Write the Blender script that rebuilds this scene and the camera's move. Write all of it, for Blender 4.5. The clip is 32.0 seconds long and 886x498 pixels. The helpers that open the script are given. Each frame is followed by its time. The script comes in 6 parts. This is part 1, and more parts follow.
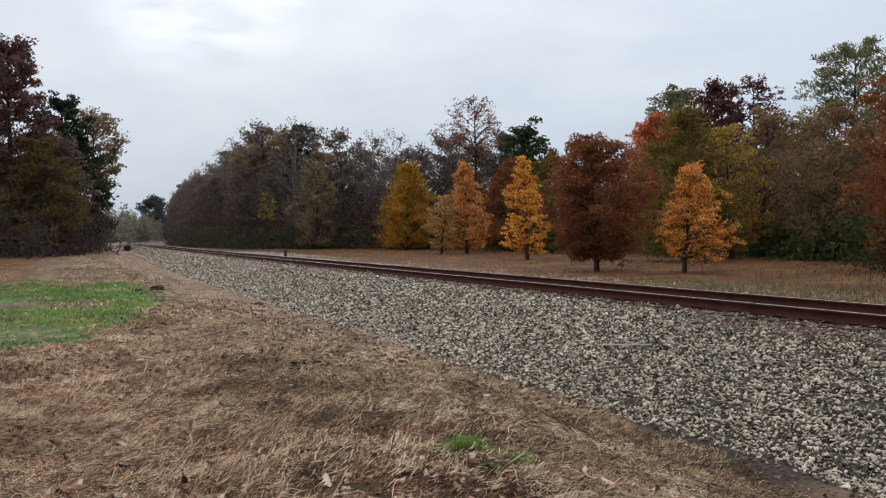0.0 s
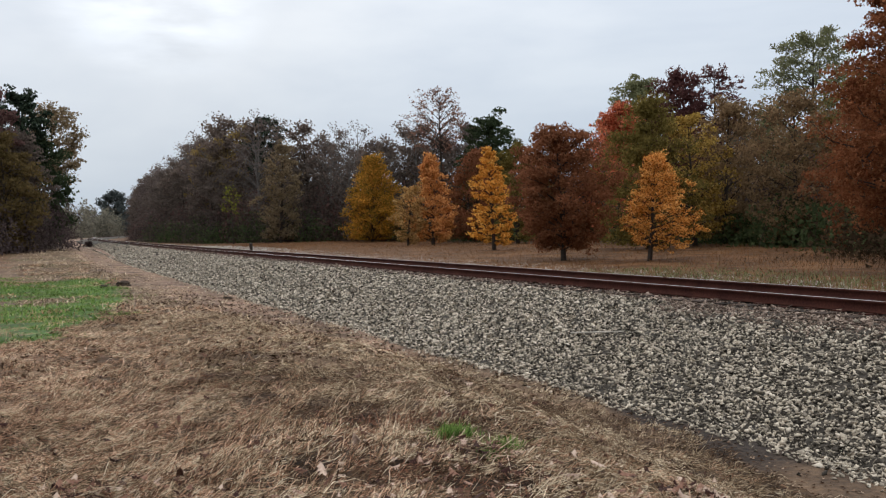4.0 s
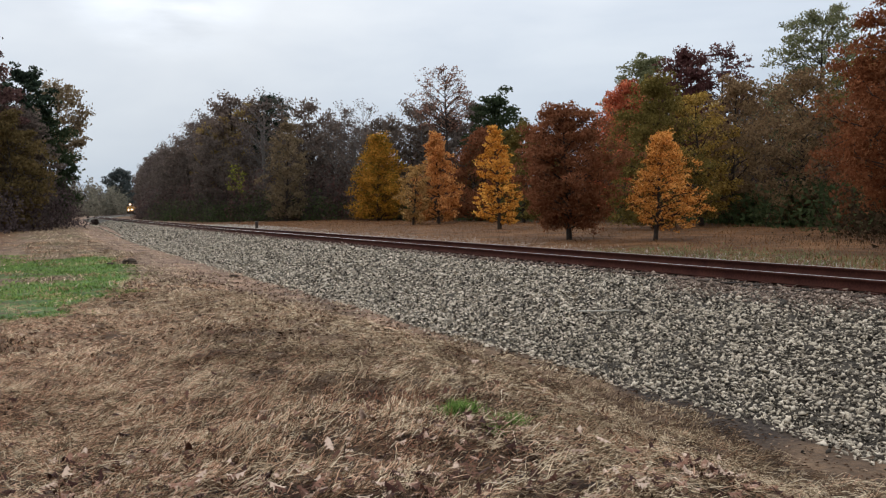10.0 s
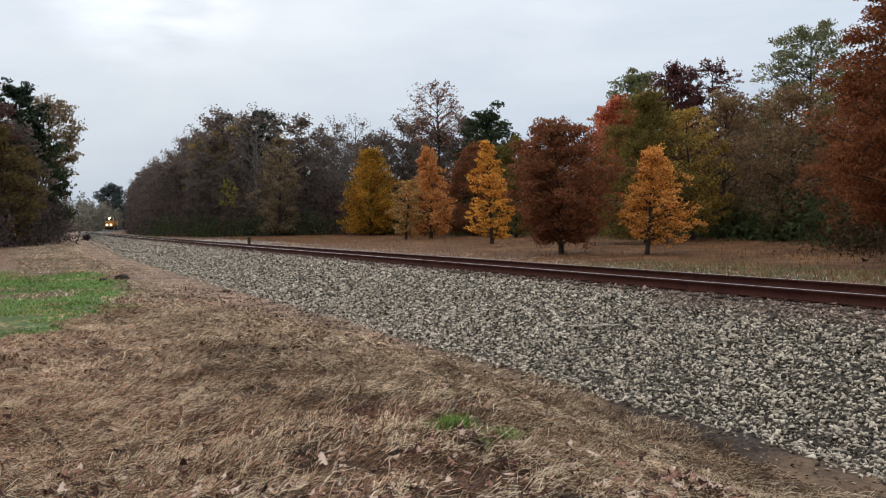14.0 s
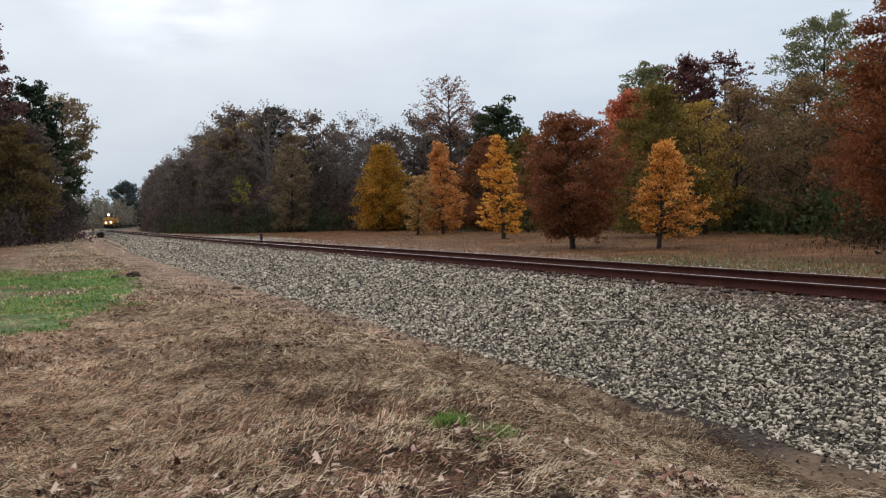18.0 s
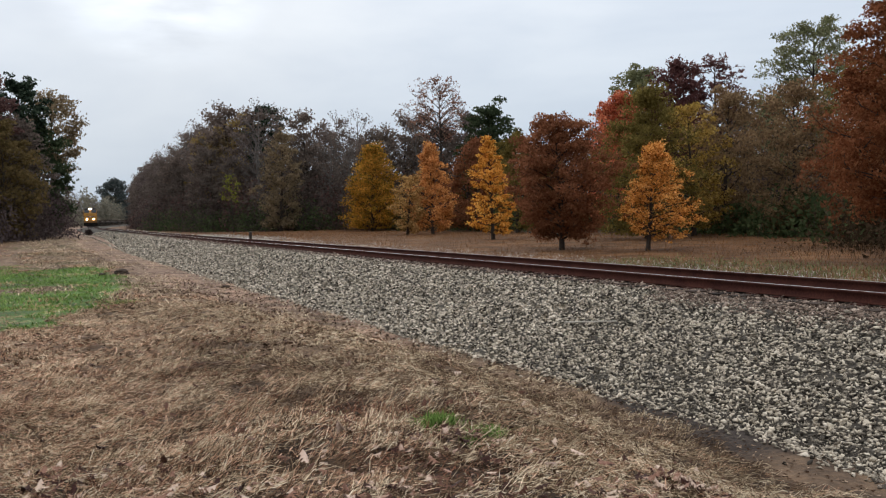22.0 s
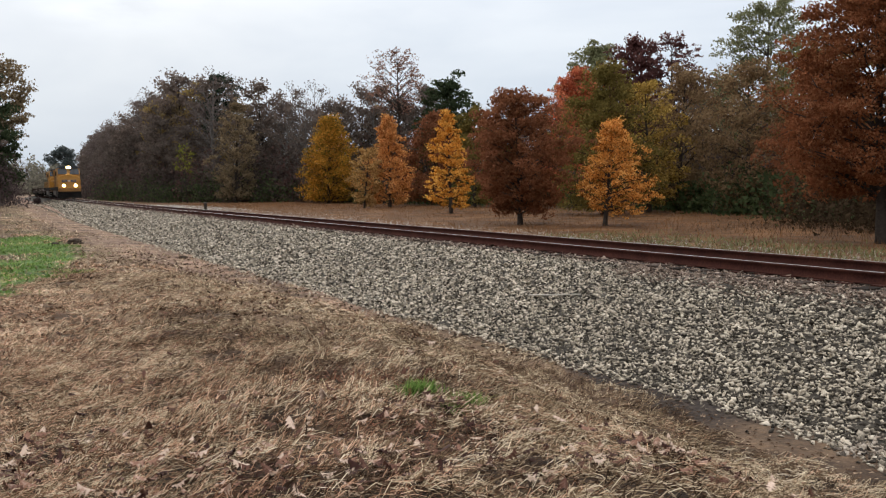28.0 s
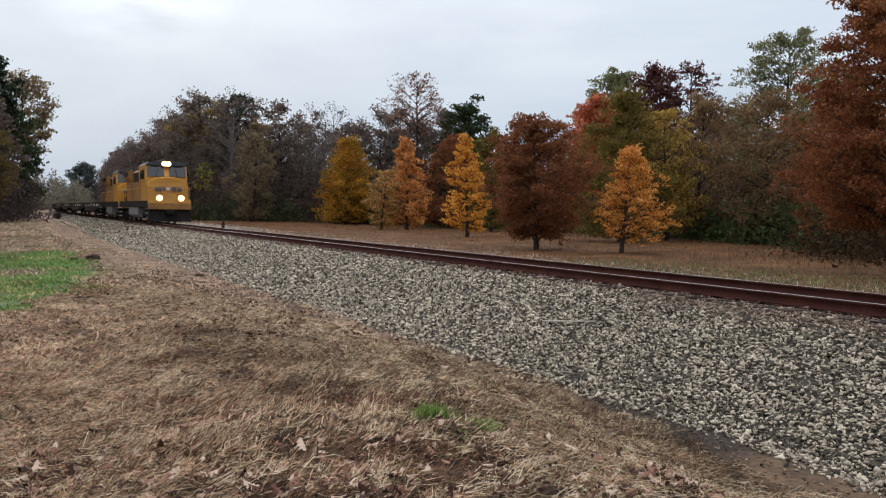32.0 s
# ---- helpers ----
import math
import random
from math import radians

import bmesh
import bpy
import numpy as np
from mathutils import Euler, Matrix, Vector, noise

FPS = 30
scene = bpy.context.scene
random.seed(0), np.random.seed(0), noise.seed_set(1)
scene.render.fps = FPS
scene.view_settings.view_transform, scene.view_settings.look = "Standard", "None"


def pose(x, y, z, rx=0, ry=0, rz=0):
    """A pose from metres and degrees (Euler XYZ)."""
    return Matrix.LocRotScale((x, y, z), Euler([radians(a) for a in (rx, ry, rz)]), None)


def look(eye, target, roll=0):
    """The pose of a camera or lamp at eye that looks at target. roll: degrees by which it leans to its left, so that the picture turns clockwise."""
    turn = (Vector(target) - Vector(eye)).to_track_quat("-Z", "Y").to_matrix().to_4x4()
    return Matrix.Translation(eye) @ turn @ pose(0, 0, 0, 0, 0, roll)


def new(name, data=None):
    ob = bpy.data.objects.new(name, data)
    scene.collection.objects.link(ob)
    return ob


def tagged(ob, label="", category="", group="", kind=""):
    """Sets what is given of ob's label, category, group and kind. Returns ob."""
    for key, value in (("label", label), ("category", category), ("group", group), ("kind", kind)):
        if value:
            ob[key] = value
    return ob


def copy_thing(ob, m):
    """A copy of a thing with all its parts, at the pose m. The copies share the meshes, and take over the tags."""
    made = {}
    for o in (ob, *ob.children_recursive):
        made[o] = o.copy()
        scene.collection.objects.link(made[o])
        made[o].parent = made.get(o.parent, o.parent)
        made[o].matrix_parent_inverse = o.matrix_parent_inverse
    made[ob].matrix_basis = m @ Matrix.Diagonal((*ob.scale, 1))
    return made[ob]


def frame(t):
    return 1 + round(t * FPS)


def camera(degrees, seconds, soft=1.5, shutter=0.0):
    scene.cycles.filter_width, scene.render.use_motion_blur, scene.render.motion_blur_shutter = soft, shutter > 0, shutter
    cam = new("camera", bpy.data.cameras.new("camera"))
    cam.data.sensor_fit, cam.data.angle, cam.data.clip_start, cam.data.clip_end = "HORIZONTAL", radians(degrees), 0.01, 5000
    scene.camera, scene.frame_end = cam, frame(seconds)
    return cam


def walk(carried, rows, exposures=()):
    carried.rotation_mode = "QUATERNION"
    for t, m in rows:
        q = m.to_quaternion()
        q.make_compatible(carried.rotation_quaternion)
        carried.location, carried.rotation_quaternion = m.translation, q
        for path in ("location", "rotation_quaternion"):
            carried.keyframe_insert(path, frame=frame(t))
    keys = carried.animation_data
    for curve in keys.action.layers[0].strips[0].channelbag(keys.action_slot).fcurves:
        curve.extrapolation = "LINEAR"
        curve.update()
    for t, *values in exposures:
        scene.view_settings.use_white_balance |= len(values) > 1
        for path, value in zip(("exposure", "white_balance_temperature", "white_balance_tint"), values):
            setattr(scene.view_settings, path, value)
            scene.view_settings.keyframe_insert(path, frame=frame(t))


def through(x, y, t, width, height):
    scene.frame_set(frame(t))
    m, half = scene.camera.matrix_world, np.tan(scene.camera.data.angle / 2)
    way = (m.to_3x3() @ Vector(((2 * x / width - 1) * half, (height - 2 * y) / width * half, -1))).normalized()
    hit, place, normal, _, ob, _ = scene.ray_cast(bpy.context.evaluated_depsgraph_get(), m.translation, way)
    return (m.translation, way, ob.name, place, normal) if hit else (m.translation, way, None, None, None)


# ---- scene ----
cam = camera(52.7, 32.0, soft=1.2)
PATH = [
    (0, (0.364, 0.351, 1.52), (1.145, 2.192, 1.488), -0.6),
    (0.5, (0.193, 0.304, 1.526), (0.979, 2.143, 1.484), -0.7),
    (1, (0.116, 0.298, 1.523), (0.912, 2.132, 1.481), -1.0),
    (1.5, (0.129, 0.3, 1.531), (0.925, 2.134, 1.492), -1.4),
    (2, (0.187, 0.319, 1.522), (0.994, 2.149, 1.473), -2.0),
    (2.5, (0.198, 0.325, 1.524), (1.03, 2.143, 1.47), -2.0),
    (3, (0.2, 0.343, 1.52), (1.045, 2.155, 1.465), -1.7),
    (3.5, (0.201, 0.333, 1.519), (1.051, 2.142, 1.465), -1.5),
    (5.5, (0.181, 0.337, 1.524), (1.03, 2.147, 1.474), -1.1),
    (6, (0.185, 0.34, 1.52), (1.033, 2.151, 1.469), -1.1),
    (6.5, (0.188, 0.341, 1.518), (1.038, 2.15, 1.463), -1.2),
    (7, (0.185, 0.335, 1.521), (1.03, 2.146, 1.462), -1.3),
    (7.5, (0.187, 0.333, 1.519), (1.023, 2.149, 1.458), -1.4),
    (8, (0.186, 0.327, 1.521), (1.015, 2.146, 1.451), -1.5),
    (8.5, (0.189, 0.319, 1.514), (1.019, 2.136, 1.433), -1.3),
    (9, (0.189, 0.312, 1.514), (1.021, 2.129, 1.424), -1.2),
    (9.5, (0.186, 0.317, 1.512), (1.018, 2.133, 1.417), -1.2),
    (10, (0.185, 0.324, 1.508), (1.024, 2.136, 1.409), -1.2),
    (10.5, (0.184, 0.339, 1.51), (1.025, 2.151, 1.409), -1.3),
    (11, (0.185, 0.34, 1.513), (1.03, 2.15, 1.417), -1.3),
    (11.5, (0.177, 0.327, 1.513), (1.029, 2.134, 1.42), -1.4),
    (12, (0.142, 0.303, 1.516), (0.995, 2.109, 1.422), -1.2),
    (12.5, (0.149, 0.301, 1.518), (0.995, 2.111, 1.427), -1.0),
    (13, (0.147, 0.296, 1.515), (0.987, 2.109, 1.431), -0.9),
    (13.5, (0.152, 0.283, 1.52), (1.012, 2.087, 1.445), -1.1),
    (14, (0.155, 0.255, 1.523), (1.011, 2.062, 1.456), -1.3),
    (14.5, (0.213, 0.283, 1.526), (1.049, 2.098, 1.456), -0.8),
    (16.5, (0.281, 0.244, 1.532), (1.114, 2.06, 1.448), -1.1),
    (17, (0.279, 0.253, 1.53), (1.11, 2.07, 1.449), -1.4),
    (17.5, (0.278, 0.245, 1.53), (1.111, 2.062, 1.452), -1.6),
    (18, (0.279, 0.248, 1.529), (1.108, 2.067, 1.452), -1.7),
    (18.5, (0.287, 0.247, 1.531), (1.112, 2.067, 1.456), -1.9),
    (19, (0.28, 0.235, 1.533), (1.109, 2.054, 1.461), -1.8),
    (19.5, (0.28, 0.232, 1.534), (1.118, 2.046, 1.467), -1.7),
    (20, (0.287, 0.239, 1.534), (1.133, 2.05, 1.468), -1.5),
    (20.5, (0.281, 0.241, 1.53), (1.13, 2.051, 1.46), -1.3),
    (21, (0.281, 0.252, 1.529), (1.125, 2.063, 1.457), -1.3),
    (21.5, (0.274, 0.248, 1.529), (1.116, 2.061, 1.455), -1.3),
    (22, (0.282, 0.255, 1.524), (1.132, 2.064, 1.447), -1.2),
    (22.5, (0.283, 0.252, 1.523), (1.142, 2.056, 1.438), -1.2),
    (23, (0.287, 0.254, 1.516), (1.169, 2.046, 1.422), -1.0),
    (23.5, (0.276, 0.261, 1.513), (1.19, 2.037, 1.412), -0.7),
    (24, (0.219, 0.28, 1.51), (1.146, 2.05, 1.412), -0.2),
    (24.5, (0.134, 0.266, 1.511), (1.048, 2.043, 1.421), -0.2),
    (25, (0.084, 0.261, 1.509), (0.996, 2.039, 1.415), -0.1),
    (25.5, (0.052, 0.254, 1.509), (0.963, 2.031, 1.398), -0.2),
    (26, (0.064, 0.254, 1.507), (0.981, 2.028, 1.39), -0.4),
    (26.5, (0.085, 0.264, 1.507), (1.016, 2.03, 1.387), -0.5),
    (28.5, (0.095, 0.292, 1.503), (1.033, 2.053, 1.364), -0.4),
    (29, (0.102, 0.297, 1.503), (1.04, 2.059, 1.37), -0.5),
    (29.5, (0.102, 0.29, 1.503), (1.037, 2.053, 1.372), -0.6),
    (30, (0.093, 0.294, 1.501), (1.021, 2.061, 1.37), -0.4),
    (30.5, (0.08, 0.295, 1.503), (0.999, 2.066, 1.372), -0.0),
    (31, (0.078, 0.301, 1.507), (0.976, 2.084, 1.39), 0.6),
    (31.5, (0.076, 0.288, 1.513), (0.971, 2.074, 1.417), 0.7),
    (32, (0.09, 0.282, 1.512), (0.998, 2.063, 1.427), 0.8),
]
walk(cam, [(t, look(eye, target, roll)) for t, eye, target, roll in PATH],
     [(0, -0.03, 6560, 10), (8.5, 0.0, 6560, 10), (9, 0.15, 6560, 10), (9.5, 0.0, 6560, 10), (26.5, 0.02, 6540, 10), (28.5, 0.2, 6850, 11), (30, 0.12, 6950, 12), (31.2, 0.08, 6850, 11), (32, 0.03, 6540, 10)])

# ---- world, sun ----
SUN_AZ, SUN_EL = 8.0, 15.6        # degrees east of +Y, above the horizon
world = bpy.data.worlds.new("sky")
scene.world = world
world.use_nodes = True
wn, wl = world.node_tree.nodes, world.node_tree.links
wn.clear()
w_out = wn.new("ShaderNodeOutputWorld")
w_bg = wn.new("ShaderNodeBackground")
w_sky = wn.new("ShaderNodeTexSky")
w_sky.sky_type, w_sky.sun_disc = "NISHITA", False
w_sky.sun_elevation, w_sky.sun_rotation = radians(SUN_EL), radians(SUN_AZ)
w_sky.air_density, w_sky.dust_density = 1.0, 4.0
w_co = wn.new("ShaderNodeTexCoord")
w_map = wn.new("ShaderNodeMapping")
w_map.inputs["Scale"].default_value = (1.0, 1.0, 3.6)
w_map.inputs["Location"].default_value = (1.35, 0.7, 0.2)
w_noise = wn.new("ShaderNodeTexNoise")
w_noise.inputs["Scale"].default_value, w_noise.inputs["Detail"].default_value = 1.9, 5.0
w_noise.inputs["Roughness"].default_value, w_noise.inputs["Distortion"].default_value = 0.52, 0.25
w_ramp = wn.new("ShaderNodeValToRGB")
w_ramp.color_ramp.elements[0].position, w_ramp.color_ramp.elements[0].color = 0.36, (5.6, 6.1, 6.9, 1)
w_ramp.color_ramp.elements[1].position, w_ramp.color_ramp.elements[1].color = 0.65, (7.45, 7.7, 8.1, 1)
w_dot = wn.new("ShaderNodeVectorMath")
w_dot.operation = "DOT_PRODUCT"
w_dot.inputs[1].default_value = (math.sin(radians(SUN_AZ)) * math.cos(radians(SUN_EL)), math.cos(radians(SUN_AZ)) * math.cos(radians(SUN_EL)), math.sin(radians(SUN_EL)))
w_glow = wn.new("ShaderNodeMapRange")
w_glow.interpolation_type = "SMOOTHSTEP"
w_glow.inputs["From Min"].default_value, w_glow.inputs["From Max"].default_value = 0.991, 1.0
w_glow.inputs["To Min"].default_value, w_glow.inputs["To Max"].default_value = 0.0, 2.4
w_thin = wn.new("ShaderNodeMixRGB")
w_thin.blend_type = "ADD"
w_thin.inputs[0].default_value = 1.0
w_mix = wn.new("ShaderNodeMixRGB")
w_mix.inputs[0].default_value = 0.985
wl.new(w_co.outputs["Generated"], w_map.inputs["Vector"])
wl.new(w_map.outputs["Vector"], w_noise.inputs["Vector"])
wl.new(w_noise.outputs["Fac"], w_ramp.inputs["Fac"])
wl.new(w_co.outputs["Generated"], w_dot.inputs[0])
wl.new(w_dot.outputs["Value"], w_glow.inputs["Value"])
wl.new(w_ramp.outputs["Color"], w_thin.inputs[1])
w_rag = wn.new("ShaderNodeTexNoise")
w_rag.inputs["Scale"].default_value, w_rag.inputs["Detail"].default_value = 9.0, 4.0
w_part = wn.new("ShaderNodeMath")
w_part.operation = "MULTIPLY"
w_edge = wn.new("ShaderNodeMapRange")
w_edge.inputs["From Min"].default_value, w_edge.inputs["From Max"].default_value = 0.32, 0.62
wl.new(w_map.outputs["Vector"], w_rag.inputs["Vector"])
wl.new(w_rag.outputs["Fac"], w_edge.inputs["Value"])
wl.new(w_glow.outputs["Result"], w_part.inputs[0])
wl.new(w_edge.outputs["Result"], w_part.inputs[1])
wl.new(w_part.outputs[0], w_thin.inputs[2])
wl.new(w_sky.outputs["Color"], w_mix.inputs[1])
wl.new(w_thin.outputs["Color"], w_mix.inputs[2])
# an overcast sky is about three times as bright overhead as at the horizon
w_sep = wn.new("ShaderNodeSeparateXYZ")
w_up = wn.new("ShaderNodeMapRange")
w_up.inputs["From Min"].default_value, w_up.inputs["From Max"].default_value = 0.0, 1.0
w_up.inputs["To Min"].default_value, w_up.inputs["To Max"].default_value = 0.845, 2.45
w_grade = wn.new("ShaderNodeVectorMath")
w_grade.operation = "SCALE"
wl.new(w_co.outputs["Generated"], w_sep.inputs[0])
wl.new(w_sep.outputs["Z"], w_up.inputs["Value"])
w_tint = wn.new("ShaderNodeValToRGB")
w_tint.color_ramp.elements[0].position, w_tint.color_ramp.elements[0].color = 0.02, (0.79, 0.895, 1.0, 1)
w_tint.color_ramp.elements[1].position, w_tint.color_ramp.elements[1].color = 0.36, (0.985, 0.995, 1.0, 1)
w_tone = wn.new("ShaderNodeMixRGB")
w_tone.blend_type = "MULTIPLY"
w_tone.inputs[0].default_value = 1.0
wl.new(w_sep.outputs["Z"], w_tint.inputs["Fac"])
wl.new(w_mix.outputs["Color"], w_tone.inputs[1])
wl.new(w_tint.outputs["Color"], w_tone.inputs[2])
wl.new(w_tone.outputs["Color"], w_grade.inputs[0])
wl.new(w_up.outputs["Result"], w_grade.inputs["Scale"])
wl.new(w_grade.outputs["Vector"], w_bg.inputs["Color"])
w_bg.inputs["Strength"].default_value = 0.1
wl.new(w_bg.outputs["Background"], w_out.inputs["Surface"])

sun = new("sun", bpy.data.lights.new("sun", "SUN"))
sun.data.energy, sun.data.angle, sun.data.color = 0.9, radians(25), (1.0, 0.96, 0.9)
sun.matrix_world = look((0, 0, 60), (-math.sin(radians(SUN_AZ)) * 60, -math.cos(radians(SUN_AZ)) * 60, 60 - 60 * math.tan(radians(SUN_EL))))

# ---- materials ----
def rgb(c):
    return (c[0], c[1], c[2], 1.0)


def mat(name, low, high, scale=4.0, rough=0.8, metal=0.0, bump=0.3, fine=40.0, depth=0.02, tint=None, island=0.0, each=0.0):
    """A surface of two colours, mixed by a broad and a fine noise; tint is a third colour for sparse stains."""
    m = bpy.data.materials.new(name)
    m.use_nodes = True
    n, l = m.node_tree.nodes, m.node_tree.links
    b = n["Principled BSDF"]
    b.inputs["Roughness"].default_value, b.inputs["Metallic"].default_value = rough, metal
    b.inputs["Specular IOR Level"].default_value = 0.5 if rough < 0.7 else 0.12
    co = n.new("ShaderNodeTexCoord")
    big, small = n.new("ShaderNodeTexNoise"), n.new("ShaderNodeTexNoise")
    big.inputs["Scale"].default_value, big.inputs["Detail"].default_value = scale, 4
    small.inputs["Scale"].default_value, small.inputs["Detail"].default_value = fine, 3
    l.new(co.outputs["Object"], big.inputs["Vector"])
    l.new(co.outputs["Object"], small.inputs["Vector"])
    add = n.new("ShaderNodeMath")
    add.operation = "ADD"
    half = n.new("ShaderNodeMath")
    half.operation = "MULTIPLY"
    half.inputs[1].default_value = 0.5
    l.new(big.outputs["Fac"], add.inputs[0])
    l.new(small.outputs["Fac"], add.inputs[1])
    l.new(add.outputs[0], half.inputs[0])
    value = half
    if island or each:
        src = n.new("ShaderNodeNewGeometry").outputs["Random Per Island"] if island else n.new("ShaderNodeObjectInfo").outputs["Random"]
        sub = n.new("ShaderNodeMath")
        sub.operation = "MULTIPLY_ADD"
        sub.inputs[1].default_value, sub.inputs[2].default_value = island or each, -(island or each) / 2
        l.new(src, sub.inputs[0])
        plus = n.new("ShaderNodeMath")
        plus.operation = "ADD"
        l.new(value.outputs[0], plus.inputs[0])
        l.new(sub.outputs[0], plus.inputs[1])
        value = plus
    ramp = n.new("ShaderNodeValToRGB")
    ramp.color_ramp.elements[0].position, ramp.color_ramp.elements[0].color = 0.3, rgb(low)
    ramp.color_ramp.elements[1].position, ramp.color_ramp.elements[1].color = 0.7, rgb(high)
    if tint:
        e = ramp.color_ramp.elements.new(0.88)
        e.color = rgb(tint)
    l.new(value.outputs[0], ramp.inputs["Fac"])
    l.new(ramp.outputs["Color"], b.inputs["Base Color"])
    if bump:
        bp = n.new("ShaderNodeBump")
        bp.inputs["Strength"].default_value, bp.inputs["Distance"].default_value = bump, depth
        l.new(small.outputs["Fac"], bp.inputs["Height"])
        l.new(bp.outputs["Normal"], b.inputs["Normal"])
    return m


def leaf_mat(name, dark, mid, light, through=0.5, even=0.0):
    """Leaves: each one its own shade, clumps of lighter and darker ones, some light passing through; even draws the shades together."""
    dark, light = ([c + (k - c) * even for c, k in zip(shade, mid)] for shade in (dark, light))
    m = bpy.data.materials.new(name)
    m.use_nodes = True
    n, l = m.node_tree.nodes, m.node_tree.links
    n.clear()
    out = n.new("ShaderNodeOutputMaterial")
    geo, co = n.new("ShaderNodeNewGeometry"), n.new("ShaderNodeTexCoord")
    clump = n.new("ShaderNodeTexNoise")
    clump.inputs["Scale"].default_value, clump.inputs["Detail"].default_value = 0.7, 2
    l.new(co.outputs["Object"], clump.inputs["Vector"])
    mixed = n.new("ShaderNodeMix")
    mixed.inputs["Factor"].default_value = 0.55
    l.new(geo.outputs["Random Per Island"], mixed.inputs["A"])
    l.new(clump.outputs["Fac"], mixed.inputs["B"])
    ramp = n.new("ShaderNodeValToRGB")
    ramp.color_ramp.elements[0].position, ramp.color_ramp.elements[0].color = 0.25, rgb(dark)
    ramp.color_ramp.elements[1].position, ramp.color_ramp.elements[1].color = 0.78, rgb(light)
    e = ramp.color_ramp.elements.new(0.5)
    e.color = rgb(mid)
    l.new(mixed.outputs["Result"], ramp.inputs["Fac"])
    dif, tra, mx = n.new("ShaderNodeBsdfDiffuse"), n.new("ShaderNodeBsdfTranslucent"), n.new("ShaderNodeMixShader")
    mx.inputs[0].default_value = through
    l.new(ramp.outputs["Color"], dif.inputs["Color"])
    l.new(ramp.outputs["Color"], tra.inputs["Color"])
    l.new(dif.outputs[0], mx.inputs[1])
    l.new(tra.outputs[0], mx.inputs[2])
    l.new(mx.outputs[0], out.inputs["Surface"])
    return m


def glow_mat(name, colour, strength):
    m = bpy.data.materials.new(name)
    m.use_nodes = True
    b = m.node_tree.nodes["Principled BSDF"]
    b.inputs["Base Color"].default_value = rgb(colour)
    b.inputs["Emission Color"].default_value = rgb(colour)
    b.inputs["Emission Strength"].default_value = strength
    return m


BARK = mat("bark", (0.02, 0.015, 0.012), (0.075, 0.058, 0.046), 6, 0.9, 0, 0.6, 50)
BARK_PALE = mat("bark_pale", (0.08, 0.07, 0.06), (0.22, 0.2, 0.18), 5, 0.9, 0, 0.5, 45)
L_GOLD = leaf_mat("leaf_gold", (0.1, 0.1, 0.022), (0.43, 0.225, 0.035), (0.74, 0.35, 0.06))
L_ORANGE = leaf_mat("leaf_orange", (0.246, 0.0896, 0.0314), (0.605, 0.263, 0.084), (0.829, 0.448, 0.168))
L_AMBER = leaf_mat("leaf_amber", (0.28, 0.11, 0.022), (0.74, 0.34, 0.06), (0.92, 0.58, 0.15))
L_YELLOW = leaf_mat("leaf_yellow", (0.17, 0.0617, 0.0152), (0.66, 0.29, 0.0665), (0.86, 0.475, 0.162))
L_PALE = leaf_mat("leaf_pale", (0.184, 0.103, 0.0345), (0.437, 0.259, 0.0978), (0.632, 0.414, 0.172))
L_MAROON = leaf_mat("leaf_maroon", (0.044, 0.023, 0.023), (0.12, 0.0517, 0.0483), (0.216, 0.109, 0.0862), even=0.4)
L_REDBROWN = leaf_mat("leaf_redbrown", (0.0881, 0.0346, 0.017), (0.234, 0.0929, 0.0453), (0.391, 0.176, 0.0929), even=0.4)
L_RUST = leaf_mat("leaf_rust", (0.0821, 0.0269, 0.012), (0.23, 0.081, 0.0358), (0.46, 0.226, 0.11), even=0.4)
L_SCARLET = leaf_mat("leaf_scarlet", (0.2, 0.04, 0.022), (0.52, 0.14, 0.07), (0.7, 0.27, 0.14))
L_DKGREEN = leaf_mat("leaf_dark_green", (0.018, 0.026, 0.015), (0.05, 0.066, 0.034), (0.11, 0.13, 0.065), even=0.4)
L_PINE = leaf_mat("needles", (0.014, 0.022, 0.016), (0.04, 0.056, 0.038), (0.085, 0.11, 0.068), 0.15)
L_GREEN = leaf_mat("leaf_green", (0.0616, 0.0672, 0.0336), (0.185, 0.185, 0.0952), (0.325, 0.314, 0.174), even=0.4)
L_PLUM = leaf_mat("leaf_plum_brown", (0.0578, 0.0314, 0.0315), (0.145, 0.0797, 0.0718), (0.254, 0.156, 0.126), even=0.4)
L_OLIVE = leaf_mat("leaf_olive", (0.057, 0.0436, 0.0124), (0.171, 0.129, 0.0373), (0.322, 0.244, 0.0778), even=0.4)
L_TAN = leaf_mat("leaf_tan", (0.103, 0.0702, 0.0299), (0.299, 0.206, 0.0795), (0.486, 0.347, 0.131), even=0.4)
# the blue-grey of distance haze is mixed into these two leaf colours
L_BROWN = leaf_mat("leaf_brown", (0.0596, 0.0444, 0.0386), (0.17, 0.126, 0.102), (0.306, 0.235, 0.189), even=0.4)
L_GREY = leaf_mat("leaf_grey_brown", (0.0552, 0.0423, 0.0379), (0.146, 0.113, 0.0999), (0.276, 0.216, 0.19), even=0.4)
L_HONEY = leaf_mat("leaf_honey", (0.13, 0.08, 0.02), (0.36, 0.225, 0.055), (0.56, 0.39, 0.12))
L_LIME = leaf_mat("leaf_lime", (0.12, 0.12, 0.02), (0.24, 0.235, 0.045), (0.36, 0.34, 0.09))
L_STRAW_LEAF = leaf_mat("leaf_straw", (0.085, 0.0607, 0.0367), (0.238, 0.173, 0.102), (0.391, 0.295, 0.184), even=0.4)
